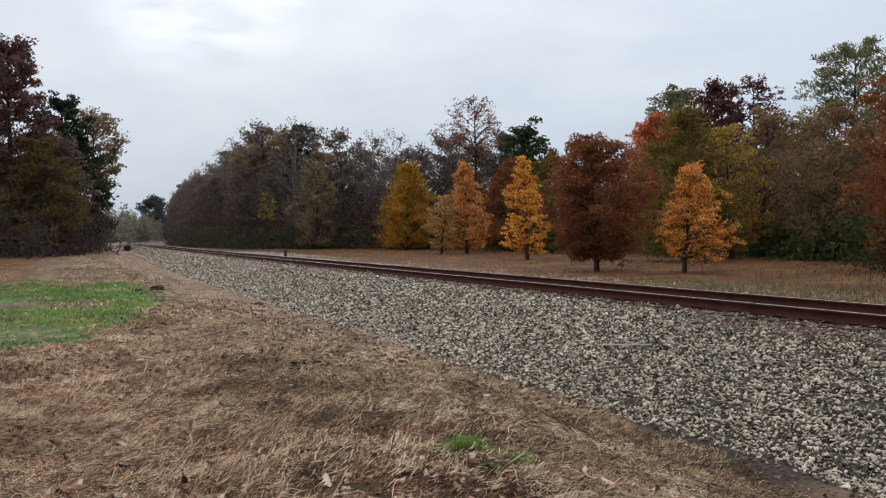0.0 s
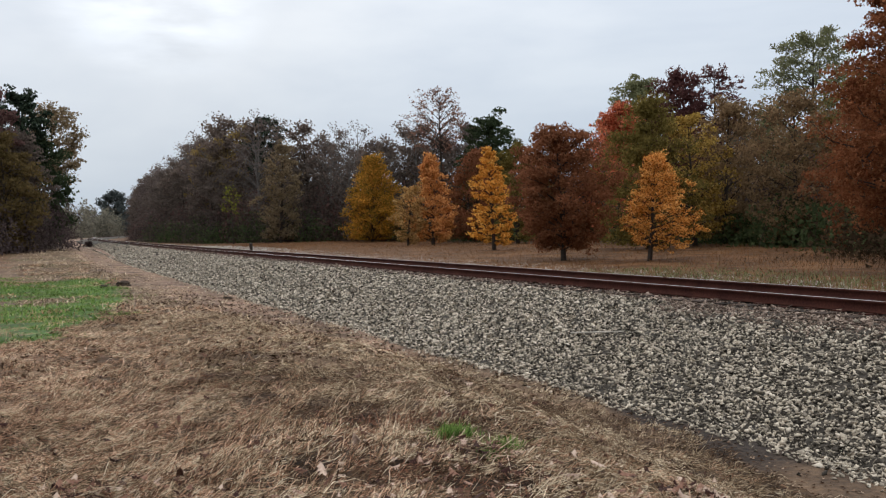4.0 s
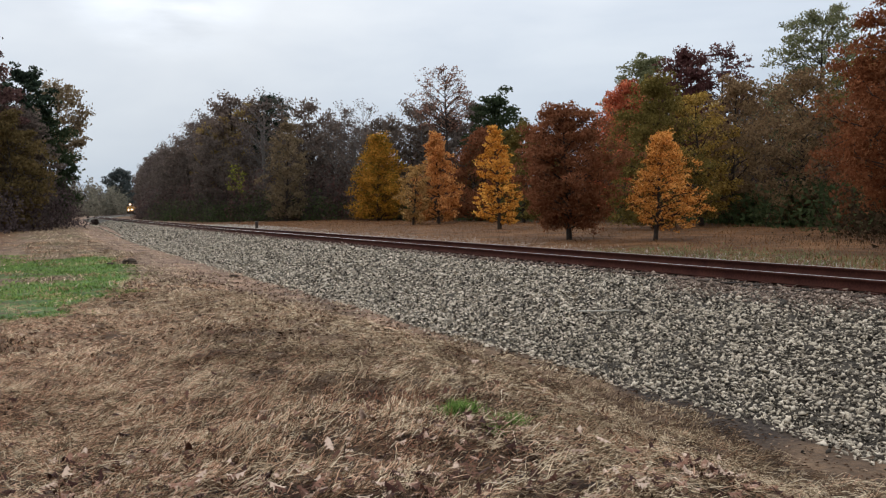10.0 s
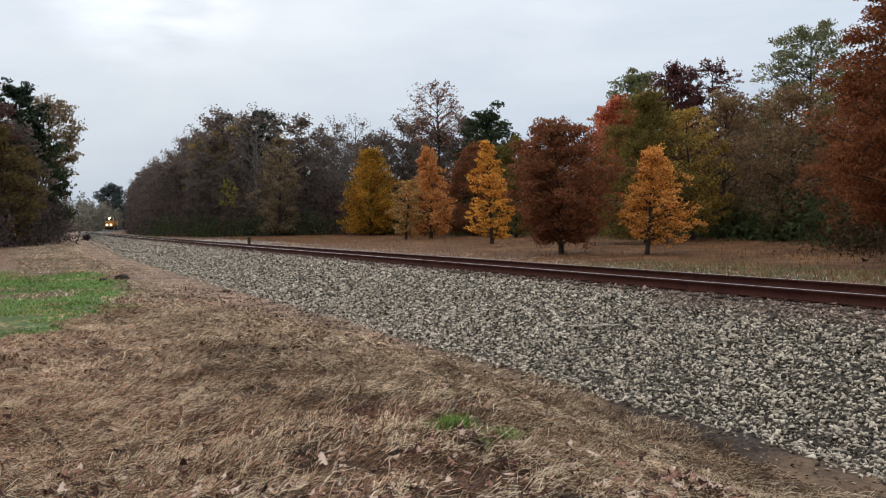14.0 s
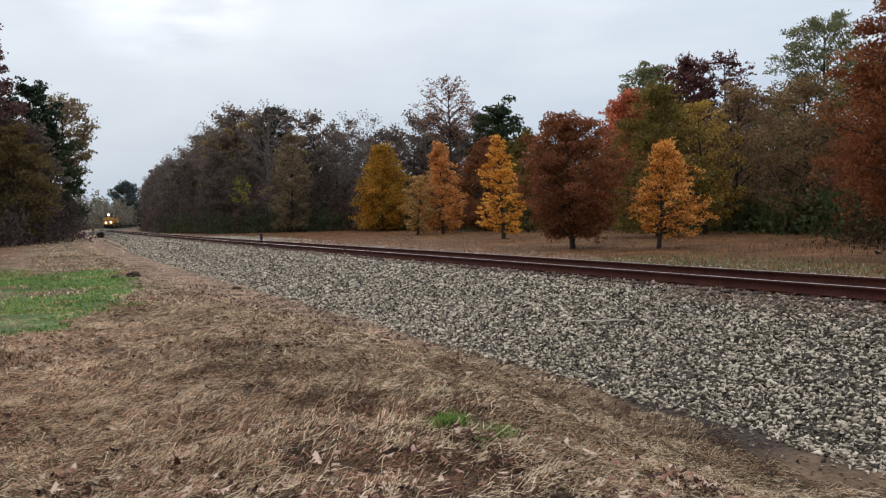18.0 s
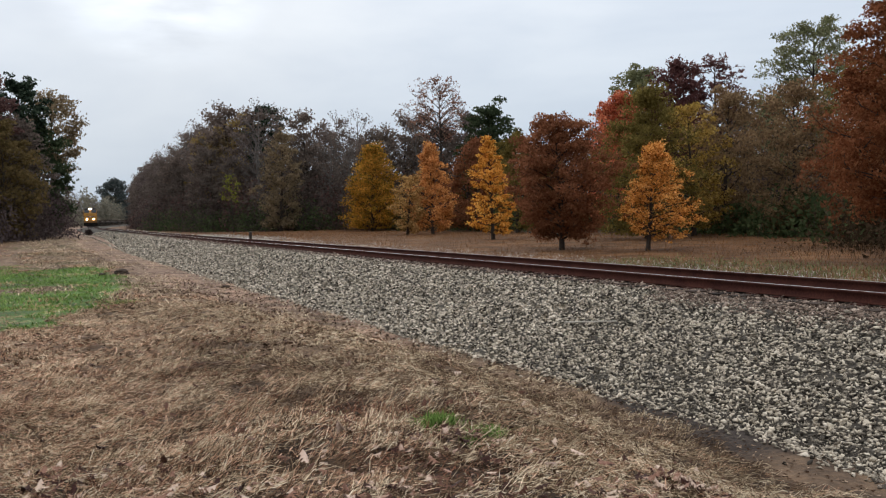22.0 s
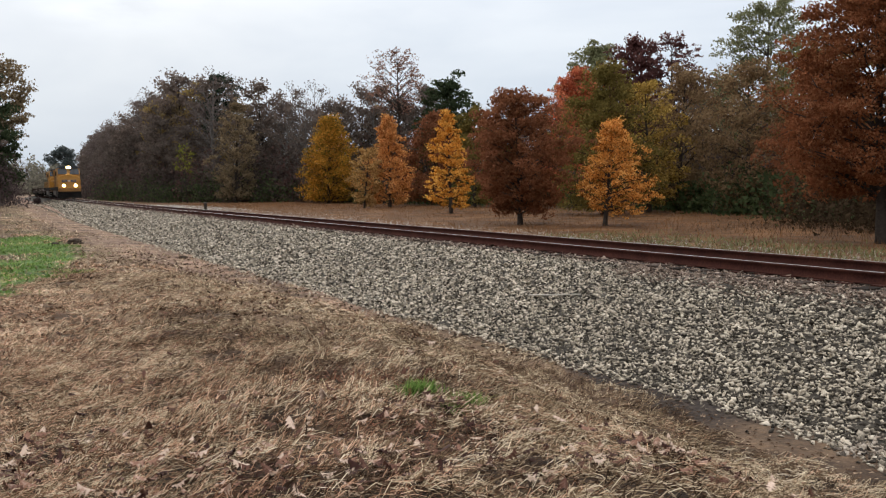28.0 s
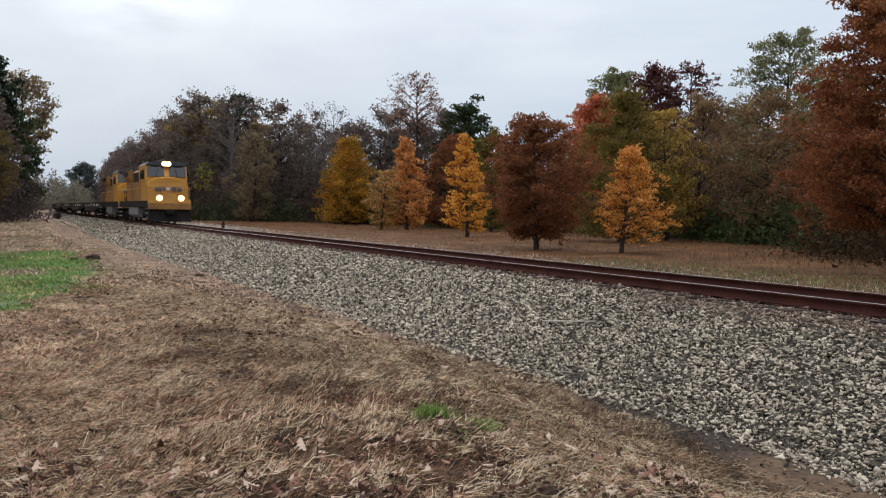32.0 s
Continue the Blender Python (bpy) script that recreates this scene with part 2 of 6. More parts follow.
L_DUSK = leaf_mat("leaf_dusk_brown", (0.0531, 0.0419, 0.037), (0.136, 0.106, 0.0884), (0.253, 0.199, 0.158), even=0.4)
L_BUSH = leaf_mat("leaf_bramble", (0.0243, 0.0365, 0.0175), (0.0729, 0.0945, 0.0405), (0.176, 0.209, 0.0945), even=0.45)
L_UMBER = leaf_mat("leaf_umber", (0.0726, 0.0473, 0.0276), (0.229, 0.146, 0.0778), (0.432, 0.284, 0.155), even=0.4)
L_ROSE = leaf_mat("leaf_rose_brown", (0.105, 0.0525, 0.0375), (0.255, 0.135, 0.0975), (0.375, 0.225, 0.165))
L_AUTUMN = leaf_mat("leaf_brown_gold", (0.0605, 0.0449, 0.0204), (0.146, 0.103, 0.0428), (0.242, 0.173, 0.0766), even=0.3)
L_TWIG = leaf_mat("bare_twig", (0.028, 0.021, 0.018), (0.075, 0.058, 0.05), (0.15, 0.12, 0.1), 0.1)
# deep shade at the foot of the woods is put into these two colours
L_SHRUB = leaf_mat("brushwood", (0.0308, 0.022, 0.0213), (0.0825, 0.0605, 0.0575), (0.154, 0.116, 0.106), 0.3, even=0.45)
L_THICKET = leaf_mat("thicket_brown", (0.016, 0.01, 0.006), (0.052, 0.034, 0.02), (0.11, 0.076, 0.044), 0.3, even=0.4)
# distance haze is put into the leaf colours of the far trees
L_HAZE = leaf_mat("leaf_haze", (0.05, 0.062, 0.06), (0.10, 0.115, 0.11), (0.16, 0.17, 0.16))
L_HAZE_BROWN = leaf_mat("leaf_haze_brown", (0.06, 0.055, 0.045), (0.13, 0.115, 0.095), (0.21, 0.185, 0.15))
L_HAZE_PALE = leaf_mat("leaf_haze_pale", (0.12, 0.108, 0.083), (0.2, 0.182, 0.14), (0.28, 0.257, 0.195))
G_STRAW = leaf_mat("straw", (0.055, 0.035, 0.02), (0.31, 0.213, 0.126), (0.95, 0.77, 0.53), 0.1)
G_SEDGE = leaf_mat("sedge", (0.106, 0.0477, 0.018), (0.165, 0.0776, 0.0302), (0.223, 0.113, 0.0475), 0.3)
G_WHITE = leaf_mat("seed_heads", (0.34, 0.31, 0.26), (0.56, 0.52, 0.46), (0.74, 0.7, 0.63), 0.3)
G_GREEN = leaf_mat("grass_green", (0.038, 0.075, 0.016), (0.13, 0.215, 0.046), (0.27, 0.38, 0.11), 0.3)
G_DULL = leaf_mat("grass_dull", (0.09, 0.10, 0.04), (0.17, 0.18, 0.085), (0.25, 0.25, 0.13), 0.3)
LEAF_DRY = mat("dry_leaf", (0.13, 0.06, 0.04), (0.64, 0.47, 0.36), 9, 0.7, 0, 0.3, 60, 0.004, each=0.9)
STONE = mat("ballast_stone", (0.05, 0.041, 0.032), (0.56, 0.47, 0.355), 6, 0.9, 0, 0.5, 60, 0.008, tint=(0.64, 0.545, 0.43), island=0.72)
STONE_ONE = mat("ballast_stone_single", (0.06, 0.047, 0.037), (0.43, 0.35, 0.27), 6, 0.85, 0, 0.3, 60, 0.006, tint=(0.58, 0.5, 0.42), each=0.6)
STONE_RUST = mat("rusty_ballast_stone", (0.09, 0.06, 0.045), (0.31, 0.225, 0.17), 6, 0.85, 0, 0.3, 60, 0.006, tint=(0.48, 0.38, 0.3), island=0.6)
RAIL_SIDE = mat("rail_rust", (0.024, 0.008, 0.006), (0.085, 0.029, 0.019), 3, 0.95, 0.0, 0.4, 30, 0.004)
RAIL_TOP = mat("rail_head", (0.4, 0.38, 0.37), (0.6, 0.58, 0.56), 2, 0.5, 0.8, 0.05, 30, 0.002)
TIE = mat("tie_wood", (0.016, 0.011, 0.008), (0.055, 0.037, 0.027), 3, 0.9, 0, 0.6, 25, 0.01, each=0.4)
WOOD_GREY = mat("bleached_wood", (0.36, 0.32, 0.26), (0.6, 0.55, 0.46), 5, 0.8, 0, 0.2, 60, 0.003)
MUD_DARK = mat("clod_earth", (0.025, 0.018, 0.013), (0.09, 0.066, 0.048), 6, 0.95, 0, 0.8, 30, 0.03)

# ---- shape helpers ----
def part(name, bm, material, parent=None, label=""):
    """Links a bmesh as one mesh object under a thing or a part."""
    me = bpy.data.meshes.new(name)
    bm.to_mesh(me)
    bm.free()
    me.materials.append(material)
    ob = new(name, me)
    if parent:
        ob.parent = parent
    return tagged(ob, label)


def sheet(name, verts, faces, material, parent=None, label="", smooth=False):
    """A mesh from arrays: verts (n, 3), faces (m, 3) or (m, 4)."""
    verts, faces = np.asarray(verts, dtype=np.float32), np.asarray(faces, dtype=np.int32)
    me = bpy.data.meshes.new(name)
    me.vertices.add(len(verts))
    me.vertices.foreach_set("co", verts.ravel())
    k = faces.shape[1]
    me.loops.add(faces.size)
    me.loops.foreach_set("vertex_index", faces.ravel())
    me.polygons.add(len(faces))
    me.polygons.foreach_set("loop_start", np.arange(0, faces.size, k, dtype=np.int32))
    me.polygons.foreach_set("loop_total", np.full(len(faces), k, dtype=np.int32))
    if smooth:
        me.polygons.foreach_set("use_smooth", np.ones(len(faces), dtype=bool))
    me.update(calc_edges=True)
    me.materials.append(material)
    ob = new(name, me)
    if parent:
        ob.parent = parent
    return tagged(ob, label)


def thing(name, m, label, category, group="", kind=""):
    ob = new(name)
    ob.empty_display_size = 0.2
    ob.matrix_world = m
    return tagged(ob, label, category, group, kind)


def box(bm, x0, x1, y0, y1, z0, z1, bevel=0.0):
    made = bmesh.ops.create_cube(bm, size=1)["verts"]
    for v in made:
        v.co = Vector(((x0 + x1) / 2 + v.co.x * (x1 - x0), (y0 + y1) / 2 + v.co.y * (y1 - y0), (z0 + z1) / 2 + v.co.z * (z1 - z0)))
    if bevel:
        edges = {e for v in made for e in v.link_edges}
        bmesh.ops.bevel(bm, geom=list(edges), offset=bevel, segments=2, affect="EDGES", profile=0.5)
    return made


def rod(bm, a, b, r0, r1=None, n=8):
    a, b = Vector(a), Vector(b)
    d = b - a
    m = Matrix.Translation((a + b) / 2) @ d.to_track_quat("Z", "Y").to_matrix().to_4x4()
    bmesh.ops.create_cone(bm, cap_ends=True, segments=n, radius1=r0, radius2=r0 if r1 is None else r1, depth=d.length, matrix=m)


def prism(bm, outline, y0, y1):
    """A solid with an outline in x, z, from y0 to y1."""
    a = [bm.verts.new((x, y0, z)) for x, z in outline]
    b = [bm.verts.new((x, y1, z)) for x, z in outline]
    bm.faces.new(a)
    bm.faces.new(b[::-1])
    for i in range(len(a)):
        j = (i + 1) % len(a)
        bm.faces.new((a[j], a[i], b[i], b[j]))


def side_prism(bm, outline, x0, x1):
    """A solid with an outline in y, z, from x0 to x1."""
    a = [bm.verts.new((x0, y, z)) for y, z in outline]
    b = [bm.verts.new((x1, y, z)) for y, z in outline]
    bm.faces.new(a)
    bm.faces.new(b[::-1])
    for i in range(len(a)):
        j = (i + 1) % len(a)
        bm.faces.new((a[j], a[i], b[i], b[j]))
    bmesh.ops.recalc_face_normals(bm, faces=bm.faces[:])


def tubes(paths, sides=5):
    """Arrays of tapered tubes. paths: lists of (point, radius)."""
    V, F, base = [], [], 0
    ang = np.linspace(0, 2 * np.pi, sides, endpoint=False)
    for path in paths:
        pts = np.array([p for p, _ in path])
        rad = np.array([r for _, r in path])
        d = np.gradient(pts, axis=0)
        d /= np.linalg.norm(d, axis=1)[:, None] + 1e-9
        ref = np.where(np.abs(d[:, 2:3]) > 0.9, np.array([[1.0, 0, 0]]), np.array([[0, 0, 1.0]]))
        u = np.cross(d, ref)
        u /= np.linalg.norm(u, axis=1)[:, None] + 1e-9
        w = np.cross(d, u)
        ring = pts[:, None] + rad[:, None, None] * (np.cos(ang)[None, :, None] * u[:, None] + np.sin(ang)[None, :, None] * w[:, None])
        V.append(ring.reshape(-1, 3))
        k = len(pts)
        i, j = np.meshgrid(np.arange(k - 1), np.arange(sides), indexing="ij")
        a, b = base + i * sides + j, base + i * sides + (j + 1) % sides
        F.append(np.stack([a, b, b + sides, a + sides], -1).reshape(-1, 4))
        base += k * sides
    return np.concatenate(V), np.concatenate(F)


def leaf_quads(rng, centres, size, droop=0.0):
    """Small leaves, turned at random, one pointed face each."""
    n = len(centres)
    a = rng.normal(size=(n, 3))
    a[:, 2] -= droop
    a /= np.linalg.norm(a, axis=1)[:, None]
    b = np.cross(a, rng.normal(size=(n, 3)))
    b /= np.linalg.norm(b, axis=1)[:, None]
    s = size * rng.uniform(0.6, 1.35, (n, 1))
    a, b = a * s * 0.62, b * s * 0.42
    V = np.stack([centres - a * 0.9 - b, centres - a * 0.6 + b * 1.2, centres + a * 1.25], 1).reshape(-1, 3)
    return V, np.arange(3 * n).reshape(-1, 3)


# ---- trees ----
PROFILES = {
    "cone": [(0, 0.62), (0.12, 0.92), (0.25, 1.0), (0.5, 0.78), (0.75, 0.45), (1, 0.08)],
    "egg": [(0, 0.6), (0.15, 0.95), (0.32, 1.0), (0.6, 0.86), (0.82, 0.55), (1, 0.12)],
    "oval": [(0, 0.5), (0.2, 0.85), (0.45, 1.0), (0.7, 0.9), (0.88, 0.6), (1, 0.2)],
    "round": [(0, 0.45), (0.25, 0.9), (0.5, 1.0), (0.75, 0.85), (0.9, 0.55), (1, 0.2)],
    "drop": [(0, 0.7), (0.1, 0.93), (0.22, 1.0), (0.42, 0.9), (0.65, 0.64), (0.85, 0.34), (1, 0.06)],
    "spread": [(0, 0.6), (0.1, 0.95), (0.25, 1.0), (0.45, 0.8), (0.7, 0.6), (0.88, 0.42), (1, 0.2)],
    "vase": [(0, 0.3), (0.3, 0.6), (0.6, 0.95), (0.8, 1.0), (0.93, 0.7), (1, 0.35)],
}


def tree(seed, h, w, shape, leaf, bark, n_leaf, size, base=0.18, limbs=26, clump=0.13, twigs=3, trunk=0.0, name="tree", label="", group="", m=None, toward=None, flat=0.6):
    """A tapered trunk, limbs with twigs, and a crown of leaves in uneven clumps along them; toward: the side and share by which the crown overhangs."""
    rng = np.random.default_rng(seed)
    r0 = trunk or 0.016 * h + 0.03
    top = np.array([rng.normal(0, 0.025 * h), rng.normal(0, 0.025 * h), h * 0.97])
    ts = np.linspace(0, 1, 9)
    spine = ts[:, None] * top + np.c_[rng.normal(0, 0.006 * h, (9, 2)).cumsum(0) * ts[:, None], np.zeros(9)]
    trunk_path = [(p, r0 * (1.25 if i == 0 else 1) * (1 - 0.93 * t)) for i, (p, t) in enumerate(zip(spine, ts))]
    trunk_path[0] = (trunk_path[0][0] - np.array([0, 0, 0.25]), trunk_path[0][1])
    paths, tips, weight = [trunk_path], [], []
    prof_t, prof_r = zip(*PROFILES[shape])
    lean = toward[0] if toward else rng.uniform(0, 2 * np.pi)
    for i in range(limbs):
        t = (i + rng.uniform(0, 1)) / limbs
        z_end = h * (base + (1 - base) * t)
        ang = i * 2.399 + rng.uniform(-0.5, 0.5)
        reach = float(np.interp(t, prof_t, prof_r)) * w / 2 * rng.uniform(0.78, 1.1) * (1 + (toward[1] if toward else 0.1) * math.cos(ang - lean))
        rise = (0.8 if shape == "vase" else 0.35) + 0.35 * t
        zt = max(base * 0.7, min(0.93, z_end / h - rise * reach * rng.uniform(0.7, 1.1) / h))
        p0 = np.array([np.interp(zt, ts, spine[:, k]) for k in range(3)])
        d = np.array([math.cos(ang), math.sin(ang), (z_end - p0[2]) / max(reach, 0.1)])
        p3 = p0 + d * reach
        mid = p0 + (p3 - p0) * 0.5 + np.array([0, 0, 0.05 * reach])
        rb = max(0.012, r0 * 0.42 * (1 - 0.75 * zt))
        paths.append([(p0, rb), (mid, rb * 0.6), (p3, rb * 0.18)])
        for f in (0.35, 0.6, 0.8, 0.95):
            tips.append(p0 + (p3 - p0) * f + rng.normal(0, 0.05 * w, 3) * f)
            weight.append(0.35 + f)
        for k in range(twigs):
            f = rng.uniform(0.3, 0.95)
            q0 = p0 + (p3 - p0) * f
            dd = d + rng.normal(0, 0.75, 3)
            dd /= np.linalg.norm(dd)
            q1 = q0 + dd * max(reach, 0.1 * w) * rng.uniform(0.22, 0.42)
            q1[2] = min(q1[2], h * 1.01)
            paths.append([(q0, rb * 0.4), ((q0 + q1) / 2 + rng.normal(0, 0.02 * w, 3), rb * 0.26), (q1, rb * 0.1)])
            tips.append(q1)
            weight.append(1.0)
    tips, weight = np.array(tips), np.array(weight) * rng.uniform(0.25, 1.4, len(weight))
    pick = rng.choice(len(tips), n_leaf, p=weight / weight.sum())
    spread = clump * w * rng.uniform(0.6, 1.2, (len(tips), 1))[pick]
    ball = rng.normal(size=(n_leaf, 3))
    ball *= (rng.uniform(0, 1, n_leaf) ** 0.45 / np.linalg.norm(ball, axis=1))[:, None]
    c = tips[pick] + ball * spread * np.array([1.15, 1.15, flat])
    c = c[c[:, 2] > 0.03 * h]
    whole = thing(name, m or Matrix(), label, "tree", group)
    V, F = tubes(paths[:1], 8)
    V2, F2 = tubes(paths[1:], 3)
    sheet("trunk", V, F, bark, whole, "", True)
    sheet("branchwork", V2, F2, bark, whole, "", True)
    V, F = leaf_quads(rng, c, size, 0.2)
    sheet("crown", V, F, leaf, whole)
    return whole


# ---- ground ----
TRACK = 12.0


def bend(y):
    """How far the track has swung from its near straight: a slight drift, then a curve onto a second straight."""
    y = np.asarray(y, dtype=float)
    return 6.264 * np.log1p(np.exp((y - 268) / 36)) + 1.5 * step(50, 200, y)


def step(a, b, x):
    t = np.clip((np.asarray(x, dtype=float) - a) / (b - a), 0, 1)
    return t * t * (3 - 2 * t)


def land(x, y):
    """Height of the earth at x, y, without the ballast."""
    x, y = np.asarray(x, dtype=float), np.asarray(y, dtype=float)
    u = x - bend(y)
    near = -0.62 * step(5, 32, y) + 0.12 * np.exp(-((u - 2.9) ** 2 / 3 + (y - 5.0) ** 2 / 8)) + 0.10 * np.exp(-((u - 3.4) ** 2 / 3 + (y - 11.0) ** 2 / 12))
    near = near + 0.03 * np.sin(u * 1.7 + y * 0.6) * np.cos(y * 0.9 - u * 0.4) + 0.018 * np.sin(u * 4.1 + 1 + np.sin(y * 1.3)) * np.sin(y * 3.3 + np.sin(u * 1.7)) + 0.008 * np.sin(u * 9.3) * np.sin(y * 7.7 + u)
    near = near + 0.42 * step(60, 125, y)
    tuft_z = np.sin(7.1 * u + 2.1 * np.sin(3.3 * y)) * np.sin(6.3 * y + 1.9 * np.sin(2.7 * u)) + 0.6 * np.sin(13.7 * u + 1.7 * np.sin(5.1 * y) + 1) * np.sin(12.1 * y + 2.3 * np.sin(4.3 * u))
    near = near + 0.016 * tuft_z * step(19, 11, y) * step(6.0, 5.0, u)
    fall = step(3.6, 6.5, u + 0.75 * step(9.5, 4.5, y))
    left = near * (1 - fall) + (-0.82 + 0.5 * step(60, 125, y)) * fall
    beyond = -0.42 + 0.1 * np.sin(x * 0.11) * np.cos(y * 0.07) + 0.15 * step(24, 60, u)
    return left * (1 - step(13, 16, u)) + beyond * step(13, 16, u) - 0.10 * step(7.3, 8.2, u) * (1 - step(14.8, 15.6, u))


def mud_edge(y):
    """Where the bank's foot meets the wet mud, across the track."""
    return 6.8 - 0.76 * step(10.5, 4.5, y)


def bed(u):
    """Height of the ballast across the track."""
    u = np.asarray(u, dtype=float)
    rise = np.interp(u, [6.9, 7.6, 10.2, 10.6, 11.1, 11.3, 13.4, 13.8, 15.7, 16.2], [-0.86, -0.70, 0.0, 0.065, 0.08, 0.055, 0.055, -0.01, -0.45, -0.62])
    return rise


def grid(xs, ys):
    X, Y = np.meshgrid(xs, ys)
    nx, ny = len(xs), len(ys)
    i, j = np.meshgrid(np.arange(ny - 1), np.arange(nx - 1), indexing="ij")
    a = i * nx + j
    return X.ravel(), Y.ravel(), np.stack([a, a + 1, a + nx + 1, a + nx], -1).reshape(-1, 4)


def ground_mat():
    """Dead mown grass, bare earth, wet mud along the ditch, a green patch and a field of sedge, one surface."""
    m = bpy.data.materials.new("earth")
    m.use_nodes = True
    n, l = m.node_tree.nodes, m.node_tree.links
    b = n["Principled BSDF"]
    b.inputs["Roughness"].default_value = 0.92
    b.inputs["Specular IOR Level"].default_value = 0.2
    co = n.new("ShaderNodeTexCoord")
    sep = n.new("ShaderNodeSeparateXYZ")
    l.new(co.outputs["Object"], sep.inputs[0])

    def noise_of(scale, detail=4, stretch=None):
        t = n.new("ShaderNodeTexNoise")
        t.inputs["Scale"].default_value, t.inputs["Detail"].default_value = scale, detail
        if stretch:
            mp = n.new("ShaderNodeMapping")
            mp.inputs["Scale"].default_value = stretch
            l.new(co.outputs["Object"], mp.inputs["Vector"])
            l.new(mp.outputs["Vector"], t.inputs["Vector"])
        else:
            l.new(co.outputs["Object"], t.inputs["Vector"])
        return t.outputs["Fac"]

    def sums(op, a, c):
        k = n.new("ShaderNodeMath")
        k.operation = op
        for i, v in enumerate((a, c)):
            if isinstance(v, (int, float)):
                k.inputs[i].default_value = v
            else:
                l.new(v, k.inputs[i])
        return k.outputs[0]

    def between(v, lo, hi):
        k = n.new("ShaderNodeMapRange")
        k.interpolation_type = "SMOOTHSTEP"
        k.inputs["From Min"].default_value, k.inputs["From Max"].default_value = lo, hi
        l.new(v, k.inputs["Value"])
        return k.outputs["Result"]

    def ramp_of(v, *stops):
        r = n.new("ShaderNodeValToRGB")
        for i, (p, c) in enumerate(stops):
            e = r.color_ramp.elements[i] if i < 2 else r.color_ramp.elements.new(p)
            e.position, e.color = p, rgb(c)
        l.new(v, r.inputs["Fac"])
        return r.outputs["Color"]

    def over(fac, a, c):
        k = n.new("ShaderNodeMixRGB")
        l.new(fac, k.inputs[0])
        l.new(a, k.inputs[1])
        l.new(c, k.inputs[2])
        return k.outputs[0]

    x, y = sep.outputs["X"], sep.outputs["Y"]
    curve = sums("EXPONENT", sums("DIVIDE", sums("SUBTRACT", sums("MINIMUM", y, 1500.0), 268.0), 36.0), 0.0)
    swing = sums("ADD", sums("MULTIPLY", sums("LOGARITHM", sums("ADD", curve, 1.0), math.e), 6.264), sums("MULTIPLY", between(y, 50, 200), 1.5))
    wob = sums("MULTIPLY", sums("SUBTRACT", noise_of(0.5, 5), 0.5), 4.0)
    wob2 = sums("MULTIPLY", sums("SUBTRACT", noise_of(1.7, 4), 0.5), 1.6)
    u = sums("SUBTRACT", x, swing)
    uw = sums("ADD", u, wob2)
    straw = ramp_of(sums("ADD", sums("MULTIPLY", noise_of(1.3, 6), 0.5), sums("MULTIPLY", noise_of(55, 4, (1, 0.35, 1)), 0.5)),
                    (0.33, (0.04, 0.025, 0.015)), (0.66, (0.36, 0.245, 0.15)), (0.5, (0.16, 0.1, 0.06)))
    # soil colour darkened to paint the shade in the gaps between the near straws
    soil = ramp_of(sums("ADD", sums("MULTIPLY", noise_of(2.1, 6), 0.4), sums("MULTIPLY", noise_of(60, 6), 0.6)),
                   (0.38, (0.012, 0.007, 0.005)), (0.68, (0.115, 0.07, 0.043)))
    earth = ramp_of(sums("ADD", sums("MULTIPLY", noise_of(0.8, 8), 0.65), sums("MULTIPLY", noise_of(11, 5), 0.35)),
                    (0.38, (0.095, 0.055, 0.035)), (0.62, (0.35, 0.217, 0.144)))
    mud = ramp_of(sums("ADD", sums("MULTIPLY", noise_of(1.6, 5), 0.6), sums("MULTIPLY", noise_of(18, 5), 0.4)), (0.36, (0.05, 0.033, 0.023)), (0.66, (0.185, 0.118, 0.07)))
    puddle = ramp_of(noise_of(18, 5), (0.36, (0.022, 0.016, 0.013)), (0.66, (0.07, 0.05, 0.037)))
    mud = over(sums("MULTIPLY", between(sums("ADD", y, wob2), 6.0, 7.2), between(sums("ADD", y, wob2), 10.8, 9.0)), mud, puddle)
    green = ramp_of(noise_of(14, 5), (0.35, (0.035, 0.075, 0.015)), (0.66, (0.10, 0.18, 0.04)))
    sedge = ramp_of(sums("ADD", sums("MULTIPLY", noise_of(0.25, 5), 0.6), sums("MULTIPLY", noise_of(9, 5), 0.4)), (0.36, (0.075, 0.035, 0.014)), (0.62, (0.18, 0.088, 0.036)))
    floor_dark = ramp_of(noise_of(1.2, 5), (0.35, (0.03, 0.022, 0.016)), (0.7, (0.075, 0.052, 0.035)))
    dirt = sums("MULTIPLY", between(uw, 3.9, 5.2), sums("MULTIPLY", between(sums("ADD", y, sums("MULTIPLY", wob, 1.0)), 11, 17), between(noise_of(0.8, 6), 0.28, 0.46)))
    col = over(dirt, over(between(sums("ADD", y, wob), 9.5, 5.5), straw, soil), earth)
    foot = sums("SUBTRACT", sums("ADD", u, sums("MULTIPLY", wob2, 0.25)), sums("SUBTRACT", 6.8, sums("MULTIPLY", between(y, 10.5, 4.5), 0.76)))
    wet = sums("MULTIPLY", between(foot, -0.12, 0.1), between(sums("ADD", y, wob), 19, 14))
    col = over(wet, col, mud)
    verge = sums("ADD", sums("SUBTRACT", u, 3.45), sums("MULTIPLY", sums("MAXIMUM", sums("SUBTRACT", 33.0, y), 0.0), 0.167))
    verge = sums("ADD", verge, sums("MULTIPLY", wob2, 0.9))
    lane = sums("ADD", sums("SUBTRACT", y, 31.5), sums("MULTIPLY", wob2, 1.2))
    bare = sums("MULTIPLY", between(sums("MULTIPLY", lane, lane), 4.4, 2.0), between(sums("ADD", u, wob2), 2.1, 1.1))
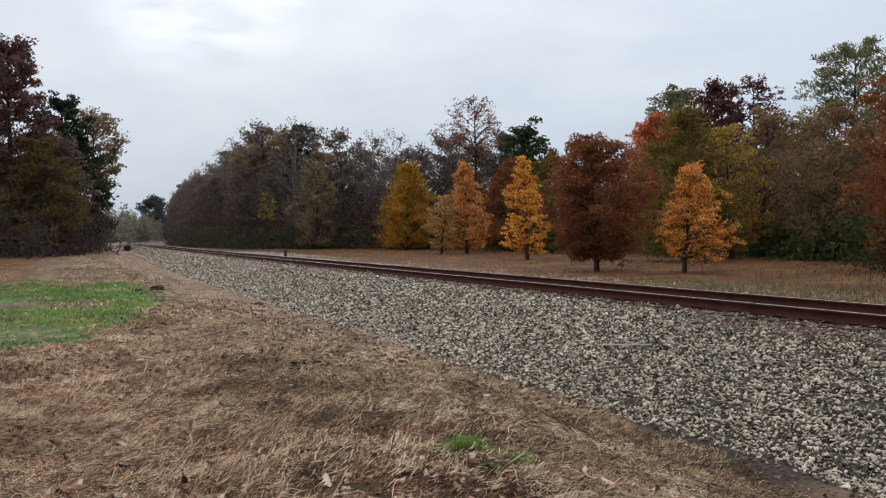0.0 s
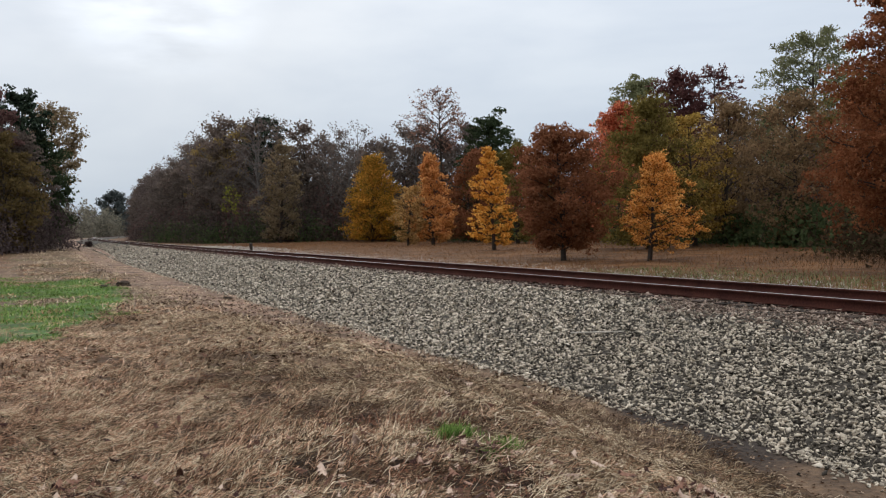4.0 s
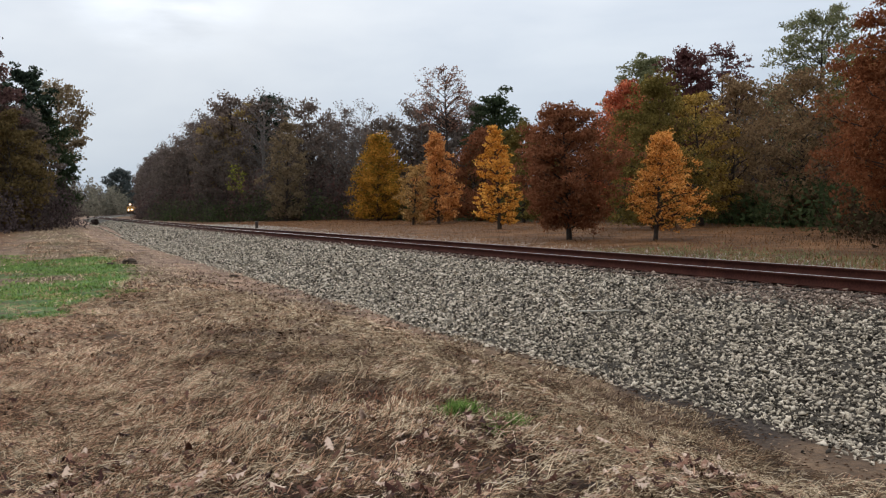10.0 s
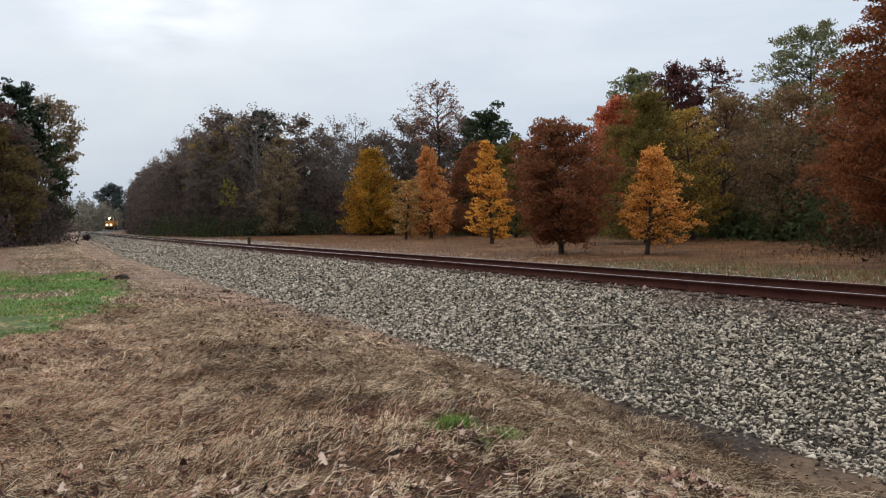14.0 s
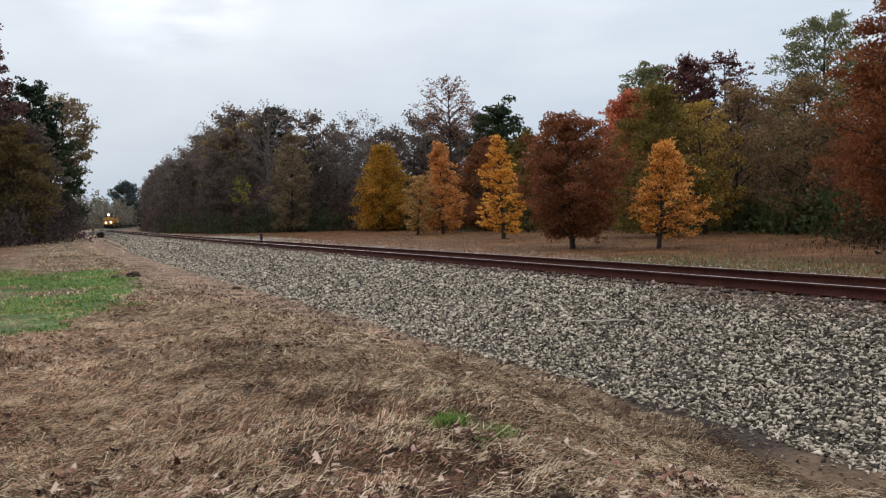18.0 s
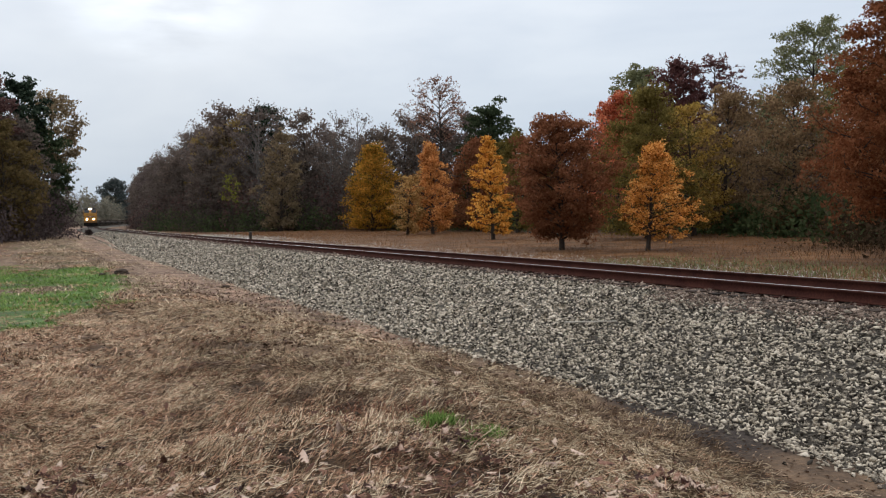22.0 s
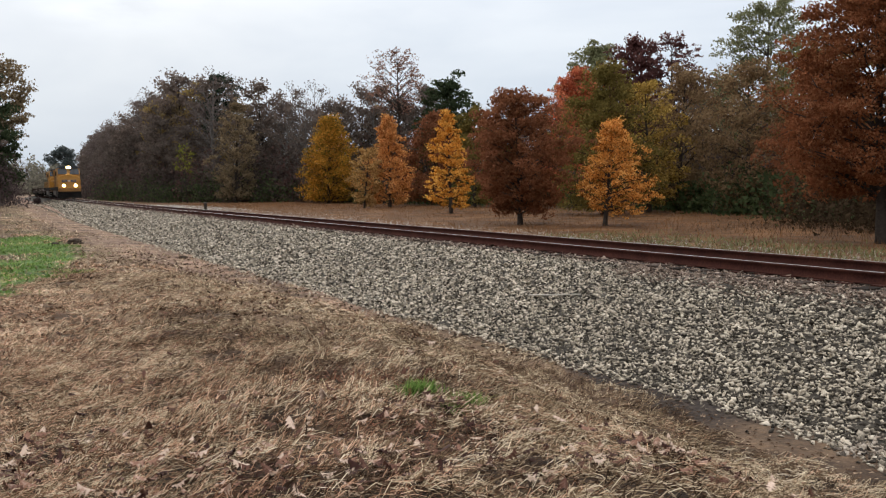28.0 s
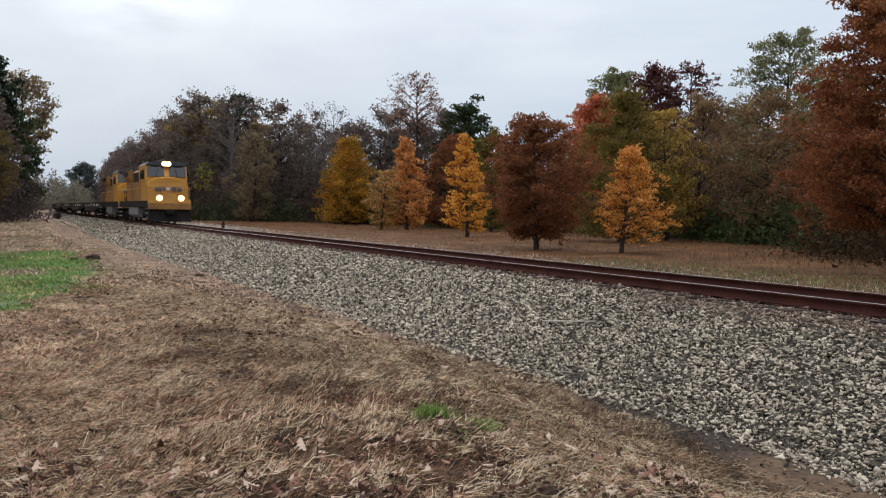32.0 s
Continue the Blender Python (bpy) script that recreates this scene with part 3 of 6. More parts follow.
    rear = between(sums("SUBTRACT", sums("ADD", y, sums("MULTIPLY", wob2, 1.5)), sums("MULTIPLY", u, 1.3)), 43.2, 41.8)
    front = between(sums("ADD", y, wob2), 15.2, 16.4)
    grassy = sums("MULTIPLY", sums("MULTIPLY", sums("MULTIPLY", between(verge, 0.18, -0.18), front), rear), sums("SUBTRACT", 1.0, bare))
    col = over(sums("MULTIPLY", grassy, between(noise_of(0.9, 5), 0.34, 0.44)), col, green)
    col = over(sums("MULTIPLY", between(sums("ADD", u, wob), 0.0, -3.0), between(sums("ADD", y, wob), 40, 52)), col, sedge)
    col = over(between(uw, 14.5, 16.5), col, sedge)
    col = over(between(sums("ADD", u, wob), 40, 48), col, floor_dark)
    patchy = ramp_of(noise_of(0.75, 6), (0.38, (0.62, 0.58, 0.55)), (0.6, (1.12, 1.1, 1.08)))
    mul = n.new("ShaderNodeMixRGB")
    mul.blend_type = "MULTIPLY"
    mul.inputs[0].default_value = 1.0
    l.new(col, mul.inputs[1])
    l.new(patchy, mul.inputs[2])
    l.new(mul.outputs[0], b.inputs["Base Color"])
    bp = n.new("ShaderNodeBump")
    bp.inputs["Strength"].default_value, bp.inputs["Distance"].default_value = 0.8, 0.03
    l.new(sums("ADD", noise_of(9, 6), sums("MULTIPLY", noise_of(70, 3, (1, 0.4, 1)), 0.5)), bp.inputs["Height"])
    l.new(bp.outputs["Normal"], b.inputs["Normal"])
    return m


xs = np.concatenate([[-1500, -700, -350, -180, -100], np.linspace(-70, -12, 16), np.linspace(-11, -2.3, 36), np.linspace(-2.1, 7.2, 117), np.linspace(7.5, 20, 40), np.linspace(21, 90, 36), [110, 150, 250, 450, 900, 2000]])
ys = np.concatenate([[-900, -400, -150, -60, -30], np.linspace(-15, -1, 8), np.linspace(-0.8, 2.2, 13), np.linspace(2.4, 12, 120), np.linspace(12.2, 24, 60), np.linspace(24.5, 120, 80), np.linspace(124, 600, 50), [700, 900, 1300, 2200, 3500]])
X, Y, F = grid(xs, ys)
tagged(sheet("ground", np.c_[X, Y, land(X, Y)], F, ground_mat(), None, "dry mown grass, bare earth and a rusty sedge field", True), category="ground", kind="structure")

# ---- ballast bed and track ----
us = np.concatenate([np.linspace(6.95, 10.7, 36), [10.9, 11.1, 11.3], np.linspace(11.6, 13.3, 6), np.linspace(13.4, 16.2, 10)])
ys = np.concatenate([np.linspace(-40, -2, 12), np.linspace(-1.8, 40, 240), np.linspace(40.4, 120, 160), np.linspace(121, 1160, 200)])
Ug, Yg, F = grid(us, ys)
rng = np.random.default_rng(5)
rough = rng.normal(0, 0.012, len(Ug)) * (Ug > 7.0) * (Ug < 16.1)
toe = 0.22 * np.sin(Yg * 0.7) * np.sin(Yg * 0.23 + 1) * np.clip((8.6 - Ug) / 1.7, 0, 1)
zb = bed(Ug + toe) + rough
# bed colour kept near black to paint the shade in the stone crevices
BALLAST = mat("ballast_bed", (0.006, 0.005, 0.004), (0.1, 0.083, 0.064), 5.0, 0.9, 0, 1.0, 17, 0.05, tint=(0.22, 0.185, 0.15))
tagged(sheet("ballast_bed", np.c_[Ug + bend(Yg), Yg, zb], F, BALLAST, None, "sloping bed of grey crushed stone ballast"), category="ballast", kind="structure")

RAIL_Z, TIE_Z = 0.29, 0.10
HALF = 0.7525
outline_r = [(-0.07, 0), (-0.07, 0.012), (-0.012, 0.03), (-0.010, 0.125), (-0.036, 0.138), (-0.036, 0.162), (-0.026, 0.172), (0.026, 0.172), (0.036, 0.162), (0.036, 0.138), (0.010, 0.125), (0.012, 0.03), (0.07, 0.012), (0.07, 0)]
ry = np.concatenate([np.arange(-40, 160, 4.0), np.arange(160, 1160, 6.0)])


def rail(side):
    n = len(outline_r)
    off = np.array(outline_r)
    V = np.zeros((len(ry), n, 3))
    V[:, :, 0] = TRACK + side * HALF + bend(ry)[:, None] + off[None, :, 0]
    V[:, :, 1] = ry[:, None]
    V[:, :, 2] = RAIL_Z - 0.172 + off[None, :, 1]
    i, j = np.meshgrid(np.arange(len(ry) - 1), np.arange(n), indexing="ij")
    a, b2 = i * n + j, i * n + (j + 1) % n
    F = np.stack([a, b2, b2 + n, a + n], -1).reshape(-1, 4)
    top = (F % n).min(1) >= 6
    top &= (F % n).max(1) <= 7
    whole = thing("rail", Matrix(), "long rusty steel rail with a worn bright head", "rail", "rails of the track")
    sheet("rail_web", V.reshape(-1, 3), F[~top], RAIL_SIDE, whole)
    sheet("rail_head", V.reshape(-1, 3), F[top], RAIL_TOP, whole, "shiny worn running surface")
    return whole


rail(-1)
rail(1)

# ---- trees: places as x, y ----
def plant(x, y, turn=0.0, k=1.0):
    return Matrix.Translation((x, y, float(land(x, y)) - 0.05)) @ Euler((0, 0, turn)).to_matrix().to_4x4() @ Matrix.Scale(k, 4)


ROW = "young trees along the field"
tree(11, 11.0, 7.6, "drop", L_GOLD, BARK, 28000, 0.16, 0.04, 80, 0.13, label="rounded young tree in old-gold and orange leaf", group=ROW, m=plant(41.1, 108.3))
tree(12, 9.4, 4.9, "drop", L_ORANGE, BARK, 12000, 0.16, 0.06, 36, 0.111, label="slim young tree with dull orange leaves", group=ROW, m=plant(38.1, 83.1))
tree(13, 6.0, 3.4, "oval", L_PALE, BARK, 4500, 0.15, 0.08, 24, 0.13, label="small thin tree with pale yellow leaves", group=ROW, m=plant(34.6, 81.5))
tree(14, 10.2, 8.0, "egg", L_REDBROWN, BARK, 13500, 0.19, 0.05, 34, 0.13, label="dark red-brown young tree behind the orange ones", group=ROW, m=plant(46.2, 89.3))
tree(15, 7.5, 3.5, "drop", L_AMBER, BARK, 9000, 0.125, 0.09, 44, 0.085, 4, label="slim young tree in bright yellow-orange leaf", group=ROW, m=plant(31.5, 58.0), flat=0.45)
tree(16, 9.4, 5.0, "egg", L_OLIVE, BARK, 10500, 0.17, 0.06, 30, 0.13, label="mustard-green young tree among the row", group=ROW, m=plant(42.9, 74.2))
tree(117, 6.9, 5.3, "oval", L_REDBROWN, BARK, 34000, 0.105, 0.13, 80, 0.09, label="broad red-brown young oak standing in the sedge", group=ROW, m=plant(25.6, 39.6))
tree(18, 11.8, 6.0, "egg", L_SCARLET, BARK, 15000, 0.17, 0.12, 34, 0.117, label="tall scarlet maple at the wood's edge", group=ROW, m=plant(45.7, 62.0))
tree(19, 9.6, 7.0, "drop", L_OLIVE, BARK, 18000, 0.14, 0.04, 40, 0.117, label="dense olive-green tree with dark lower boughs", group=ROW, m=plant(36.5, 46.5))
tree(20, 5.2, 3.6, "drop", L_YELLOW, BARK, 11500, 0.09, 0.2, 64, 0.085, 4, label="small spreading tree in golden yellow leaf", group=ROW, m=plant(27.6, 35.12) @ Matrix.Rotation(math.radians(5.5), 4, Vector((0.61, 0.79, 0))), toward=(-0.66, 0.3), flat=0.5)
tree(21, 9.8, 6.0, "egg", L_RUST, BARK, 74000, 0.085, 0.2, 110, 0.075, 3, label="large rust-red oak near the track", group=ROW, m=plant(26.2, 19.1))
WOOD = "trees of the wood"
tree(31, 15.0, 6.6, "round", L_MAROON, BARK, 12500, 0.22, 0.25, 34, 0.12, label="tall dark purple-red tree", group=WOOD, m=plant(53.4, 64.1))
tree(32, 15.7, 6.6, "round", L_MAROON, BARK, 6500, 0.17, 0.3, 46, 0.06, 5, label="tall thinning dark purple-red tree", group=WOOD, m=plant(57.0, 62.9))
tree(33, 17.0, 8.0, "oval", L_GREEN, BARK, 10000, 0.25, 0.3, 34, 0.12, label="tall pale green tree behind the red ones", group=WOOD, m=plant(59.9, 77.8))
tree(34, 10.0, 6.0, "oval", L_UMBER, BARK, 12500, 0.16, 0.06, 36, 0.12, label="umber-brown tree behind the golden one", group=WOOD, m=plant(44.4, 48.2))
tree(35, 9.4, 6.4, "oval", L_UMBER, BARK, 12000, 0.15, 0.04, 40, 0.12, label="umber-brown tree at the wood's edge", group=WOOD, m=plant(43.2, 40.6))
tree(41, 8.8, 5.4, "oval", L_HONEY, BARK, 8000, 0.14, 0.1, 40, 0.09, label="honey-yellow tree with thinning leaves at the wood's edge", group=WOOD, m=plant(40.4, 46.6))
tree(42, 7.6, 5.6, "oval", L_REDBROWN, BARK, 8000, 0.15, 0.05, 34, 0.12, label="red-brown tree at the wood's edge", group=WOOD, m=plant(40.0, 33.0))
tree(43, 10.5, 6.4, "oval", L_OLIVE, BARK, 8000, 0.17, 0.06, 36, 0.12, label="olive tree at the wood's edge", group=WOOD, m=plant(46.5, 37.5))
tree(36, 16.1, 10.4, "oval", L_GREEN, BARK, 27000, 0.15, 0.2, 80, 0.06, 5, label="tall airy tree with thin green leaves", group=WOOD, m=plant(56.7, 51.6))
tree(37, 18.2, 7.2, "oval", L_ROSE, BARK, 2600, 0.18, 0.62, 44, 0.07, 6, label="tall sparse pinkish-brown tree above the wood", group=WOOD, m=plant(45.6, 96.8))
tree(38, 14.9, 7.0, "round", L_DKGREEN, BARK, 10000, 0.26, 0.4, 32, 0.12, label="dark green broad-crowned tree", group=WOOD, m=plant(51.0, 95.0))
tree(39, 21.0, 7.2, "oval", L_PINE, BARK, 8000, 0.3, 0.5, 30, 0.108, label="dark pine standing above the wood", group=WOOD, m=plant(37.5, 149.0))
tree(40, 8.4, 2.8, "oval", L_LIME, BARK, 360, 0.2, 0.55, 16, 0.16, 3, 0.07, label="thin tree with a few lime-yellow leaves", group=WOOD, m=plant(27.5, 128.0))
LEFT = "trees on the near side of the track"
tree(51, 23.6, 9.0, "round", L_PLUM, BARK, 13750, 0.3, 0.35, 36, 0.12, label="tall dark plum-brown tree beside the line", group=LEFT, m=plant(-4.5, 108.0))
tree(52, 20.6, 7.4, "round", L_PINE, BARK, 7500, 0.32, 0.5, 30, 0.108, label="dark pine beside the line", group=LEFT, m=plant(0.8, 128.0))
tree(44, 14.2, 6.8, "egg", L_STRAW_LEAF, BARK, 7000, 0.24, 0.05, 44, 0.11, label="olive-tan tree at the edge of the wood", group=WOOD, m=plant(33.4, 124.5))
tree(45, 16.9, 8.4, "oval", L_STRAW_LEAF, BARK, 6000, 0.24, 0.3, 44, 0.1, 5, label="tall tan tree with a thin crown", group=WOOD, m=plant(33.0, 158.0))
tree(56, 12.2, 8.4, "oval", L_AUTUMN, BARK, 9000, 0.26, 0.06, 40, 0.11, label="dull brown-gold tree at the edge of the near-side wood", group=LEFT, m=plant(-1.2, 104.0))
tree(53, 19.6, 9.6, "round", L_STRAW_LEAF, BARK, 6500, 0.3, 0.5, 32, 0.108, label="tree with thinning tan leaves beside the line", group=LEFT, m=plant(4.2, 136.0))
tree(54, 14.6, 9.0, "oval", L_DKGREEN, BARK, 10000, 0.32, 0.08, 32, 0.132, label="dense dark green tree beside the line", group=LEFT, m=plant(2.6, 129.0))
tree(55, 13.4, 9.5, "oval", L_DUSK, BARK, 11000, 0.3, 0.05, 34, 0.13, label="dull dusky brown tree beside the line", group=LEFT, m=plant(-1.0, 112.0))
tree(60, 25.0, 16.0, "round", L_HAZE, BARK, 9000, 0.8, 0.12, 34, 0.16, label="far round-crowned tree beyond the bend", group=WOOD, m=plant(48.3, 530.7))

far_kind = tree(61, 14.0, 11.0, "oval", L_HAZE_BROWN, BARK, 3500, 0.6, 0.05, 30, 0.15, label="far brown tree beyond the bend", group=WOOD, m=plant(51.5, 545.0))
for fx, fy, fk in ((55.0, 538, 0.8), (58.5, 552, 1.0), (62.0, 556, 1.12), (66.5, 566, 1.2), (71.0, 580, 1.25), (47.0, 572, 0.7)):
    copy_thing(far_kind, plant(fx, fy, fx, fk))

# the wood's filling: a few kinds, repeated
kinds = []
for i, (h, w, shape, leaf, bark, nl, size, base, tw, words) in enumerate([
        (16, 7.6, "oval", L_BROWN, BARK, 5800, 0.28, 0.06, 3, "brown autumn tree of the wood"),
        (17, 7.5, "vase", L_GREY, BARK_PALE, 1300, 0.2, 0.2, 7, "nearly bare grey tree of the wood"),
        (15, 6.6, "egg", L_TAN, BARK, 5200, 0.28, 0.05, 3, "tan autumn tree of the wood"),
        (14, 7.0, "oval", L_OLIVE, BARK, 5400, 0.28, 0.05, 3, "olive autumn tree of the wood"),
        (15, 6.6, "egg", L_REDBROWN, BARK, 4600, 0.28, 0.08, 3, "red-brown autumn tree of the wood"),
        (16, 8.0, "oval", L_GREY, BARK, 4200, 0.26, 0.05, 5, "dull grey-brown tree of the wood"),
        (16, 6.8, "vase", L_BROWN, BARK_PALE, 2600, 0.22, 0.12, 6, "thin half-bare brown tree of the wood"),
        (14, 6.4, "oval", L_BROWN, BARK, 5000, 0.26, 0.05, 4, "dull brown leafy tree of the wood"),
        (14, 7.2, "oval", L_DUSK, BARK, 4600, 0.27, 0.04, 5, "dusky plum-brown tree of the wood")]):
    kinds.append(tree(100 + i, h, w, shape, leaf, bark, nl, size, base, 30, 0.13, tw, label=words, group=WOOD, m=plant(75 + 6 * i, 100 + 9 * i)))

rng = np.random.default_rng(77)
EDGE_Y = [-40, 5, 18, 30, 45, 60, 80, 100, 120, 140, 175, 215, 250, 300, 330, 400, 500, 640]
EDGE_X = [38, 38, 39, 42, 48, 53, 52, 50, 40, 28.5, 24.3, 26.6, 27.8, 32.4, 35.6, 44.5, 70, 105]


def edge(y):
    return np.interp(y, EDGE_Y, EDGE_X)


def fill(y0, y1, stepy, back, tops, which, jitter=2.0):
    y = y0
    while y < y1:
        x = float(edge(y)) + back + rng.uniform(-jitter, jitter)
        k = kinds[int(rng.choice(which))]
        copy_thing(k, plant(x, y + rng.uniform(-1.5, 1.5), rng.uniform(0, 6.28), rng.uniform(*tops)))
        y += stepy * rng.uniform(0.75, 1.25)


fill(6, 40, 7, 6, (0.6, 0.75), [0, 2, 3, 7, 6])
fill(6, 32, 8, 13, (0.7, 0.88), [0, 1, 2, 6, 4, 5])
fill(32, 72, 11, 13, (0.6, 0.74), [1, 6, 1])
fill(72, 110, 8, 13, (0.7, 0.88), [0, 1, 2, 6, 4, 5])
fill(40, 110, 6, 4, (0.45, 0.62), [0, 2, 3, 7])
fill(60, 112, 5, 9, (0.6, 0.78), [0, 2, 4, 7, 6])
fill(108, 145, 5.5, 4, (0.75, 1.0), [0, 6, 8, 7, 1, 8])
# dusky short rows in front, lighter tall rows behind, to paint sky-lit tops
fill(143, 178, 5.0, 3, (0.82, 1.02), [8, 8, 7, 5])
fill(178, 206, 5.0, 3, (0.84, 1.0), [8, 8, 5])
fill(206, 262, 6.0, 2.4, (0.92, 1.06), [8, 5, 7, 8], 1.3)
fill(262, 350, 7.0, 3.3, (0.98, 1.1), [0, 5, 8], 1.0)
fill(350, 430, 11, 5, (0.9, 1.02), [0, 5], 1.0)
fill(114, 143, 7, 10, (0.86, 1.04), [0, 1, 1, 6, 6, 2])
fill(143, 178, 4.5, 8, (1.14, 1.36), [0, 1, 6, 6, 2, 1])
fill(178, 214, 5.0, 8, (1.12, 1.26), [0, 1, 6, 1])
fill(214, 300, 7, 7, (1.08, 1.2), [0, 1, 6, 5])
fill(106, 136, 4.6, 9, (0.9, 1.03), [0, 1, 5, 6, 0])
fill(95, 175, 10, 17, (0.72, 0.94), [0, 2, 6, 5])
fill(10, 32, 12, 21, (0.75, 0.92), [0, 2, 6, 5])
fill(72, 95, 12, 21, (0.75, 0.92), [0, 2, 6, 5])
fill(430, 520, 19, 6, (0.8, 1.0), [0, 5])

for tx, ty, tk, kind_i in ((33.4, 157.0, 1.33, 0), (34.8, 163.0, 1.4, 7), (33.6, 171.0, 1.34, 0), (34.0, 185.0, 1.36, 6), (34.0, 196.0, 1.3, 0), (40.5, 134.0, 1.12, 0), (38.3, 139.5, 1.18, 6), (44.0, 131.0, 1.06, 6)):
    copy_thing(kinds[kind_i], plant(tx, ty, tx * 7, tk))


def fill_left(y0, y1, stepy, off, tops, which):
    y = y0
    while y < y1:
        x = float(bend(y)) + off + rng.uniform(-2, 2)
        copy_thing(kinds[int(rng.choice(which))], plant(x, y, rng.uniform(0, 6.28), rng.uniform(*tops)))
        y += stepy * rng.uniform(0.8, 1.2)


fill_left(108, 260, 7, -2.0, (0.6, 0.85), [0, 5, 7, 3])
fill_left(100, 200, 9, -10, (0.8, 1.05), [0, 5, 2])
fill_left(270, 520, 24, -3, (0.6, 0.8), [5, 1])


# brush along the foot of the woods
def brush(name, pts, high, n, size, leaf, seed, label):
    r = np.random.default_rng(seed)
    pick = r.integers(0, len(pts), n)
    lump = r.uniform(0.45, 1.25, len(pts))
    c = np.array(pts)[pick]
    t = r.beta(1.1, 1.5, n)
    off = r.normal(0, 1.3, (n, 2)) * (1.15 - 0.6 * t[:, None])
    xy = c + off
    z = land(xy[:, 0], xy[:, 1]) + t * high * lump[pick]
    V, F = leaf_quads(r, np.c_[xy, z], size)
    return tagged(sheet(name, V, F, leaf, None, label), category="undergrowth", kind="stuff")


def along(y0, y1, n, off, wide, seed):
    r = np.random.default_rng(seed)
    y = r.uniform(y0, y1, n)
    return np.c_[edge(y) + off + 3.0 * step(235, 275, y) + r.uniform(-wide, wide, n), y]


brush("undergrowth", along(-30, 110, 110, -1, 3, 1), 3.0, 30000, 0.26, L_BUSH, 201, "green and brown brambles at the foot of the wood")
# backdrop added behind the trees to block the sky between their trunks
brush("undergrowth", along(98, 170, 70, 15, 4, 17), 11.0, 14000, 0.5, L_SHRUB, 217, "dark backdrop of brush added deep in the wood")
brush("undergrowth", along(26, 64, 34, -3.0, 2.0, 16), 3.0, 10000, 0.24, L_BUSH, 216, "green brambles in front of the wood")
brush("undergrowth", along(-30, 110, 110, 3, 3, 2), 5.5, 30000, 0.3, L_SHRUB, 202, "dark brown brush at the foot of the wood")
brush("undergrowth", along(108, 330, 160, 2.0, 2.2, 13), 9.0, 30000, 0.3, L_DUSK, 213, "dusky saplings and vines at the edge of the wood")
brush("undergrowth", along(108, 300, 130, 1.4, 2.2, 14), 7.0, 16000, 0.3, L_PLUM, 214, "plum-brown brush at the edge of the wood")
brush("undergrowth", along(118, 180, 40, -1.0, 1.5, 15), 4.0, 7000, 0.26, L_BUSH, 215, "dark green brambles at the edge of the wood")
brush("undergrowth", along(105, 330, 150, 0.6, 2.2, 3), 5.5, 36000, 0.24, L_SHRUB, 203, "grey leafless brush along the curve of the line")
r = np.random.default_rng(9)
yy = r.uniform(104, 320, 110)
brush("undergrowth", np.c_[bend(yy) + 4.0 - np.abs(r.normal(0, 3, 110)), yy], 5.5, 22000, 0.24, L_SHRUB, 204, "dark tangled brush beside the track")
yy = r.uniform(96, 118, 60)
brush("undergrowth", np.c_[r.uniform(-30, 2, 60), yy], 5.0, 14000, 0.24, L_SHRUB, 205, "dark brush in the shade of the trees")
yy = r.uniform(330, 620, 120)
brush("undergrowth", np.c_[bend(yy) + r.uniform(-18, 2, 120), yy], 13.5, 16000, 0.9, L_HAZE_PALE, 206, "far brush and trees in pale haze-toned leaf colours")

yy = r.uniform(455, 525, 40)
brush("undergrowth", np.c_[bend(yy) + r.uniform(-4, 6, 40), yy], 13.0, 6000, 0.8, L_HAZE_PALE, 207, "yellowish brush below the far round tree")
brush("undergrowth", along(8, 30, 30, -5.5, 2.5, 18), 3.2, 12000, 0.16, L_THICKET, 218, "dark brown leafless brush behind the rust-red oak")

# ---- ground cover ----
def blades(name, base, length, width, lift, material, seed, label, category, parent=None, kind="stuff"):
    """Grass or straw: bent strips of two quads from the points base (n, 2); lift 0 lies flat, 1 stands up."""
    r = np.random.default_rng(seed)
    n = len(base)
    ang = r.uniform(0, 2 * np.pi, n)
    ln = r.uniform(length[0], length[1], n)
    up = np.clip(r.normal(lift, 0.16, n), 0.02, 1.0)
    d = np.c_[np.cos(ang) * np.sqrt(1 - up ** 2), np.sin(ang) * np.sqrt(1 - up ** 2), up]
    side = np.c_[-np.sin(ang), np.cos(ang), np.zeros(n)] * (r.uniform(width[0], width[1], n) / 2)[:, None]
    z0 = land(base[:, 0], base[:, 1]) + r.uniform(-0.01, 0.025, n)
    p0 = np.c_[base, z0]
    p1 = p0 + d * (ln * 0.55)[:, None]
    p2 = p1 + (d * np.array([1, 1, 0.35]) + r.normal(0, 0.25, (n, 3)) * np.array([1, 1, 0.3])) * (ln * 0.45)[:, None]
    for p in (p1, p2):
        p[:, 2] = np.maximum(p[:, 2], land(p[:, 0], p[:, 1]) + 0.008)
    V = np.stack([p0 - side, p0 + side, p1 + side * 0.85, p1 - side * 0.85, p2], 1).reshape(-1, 3)
    k = np.arange(n)[:, None] * 5
    F = np.concatenate([k + np.array([[0, 1, 3]]), k + np.array([[1, 2, 3]]), k + np.array([[3, 2, 4]])])
    return tagged(sheet(name, V, F, material, parent, label), category=category, kind=kind)


def scatter(seed, n, x0, x1, y0, y1, keep=None):
    r = np.random.default_rng(seed)
    p = np.c_[r.uniform(x0, x1, n), r.uniform(y0, y1, n)]
    if keep is not None:
        p = p[keep(p[:, 0], p[:, 1], r)]
    return p


def waves(x, y, f, k):
    return np.sin(x * f + k) * np.cos(y * f * 0.8 - k) + 0.6 * np.sin((x + y) * f * 1.9 + 2 * k) * np.cos((x - y) * f * 1.6)


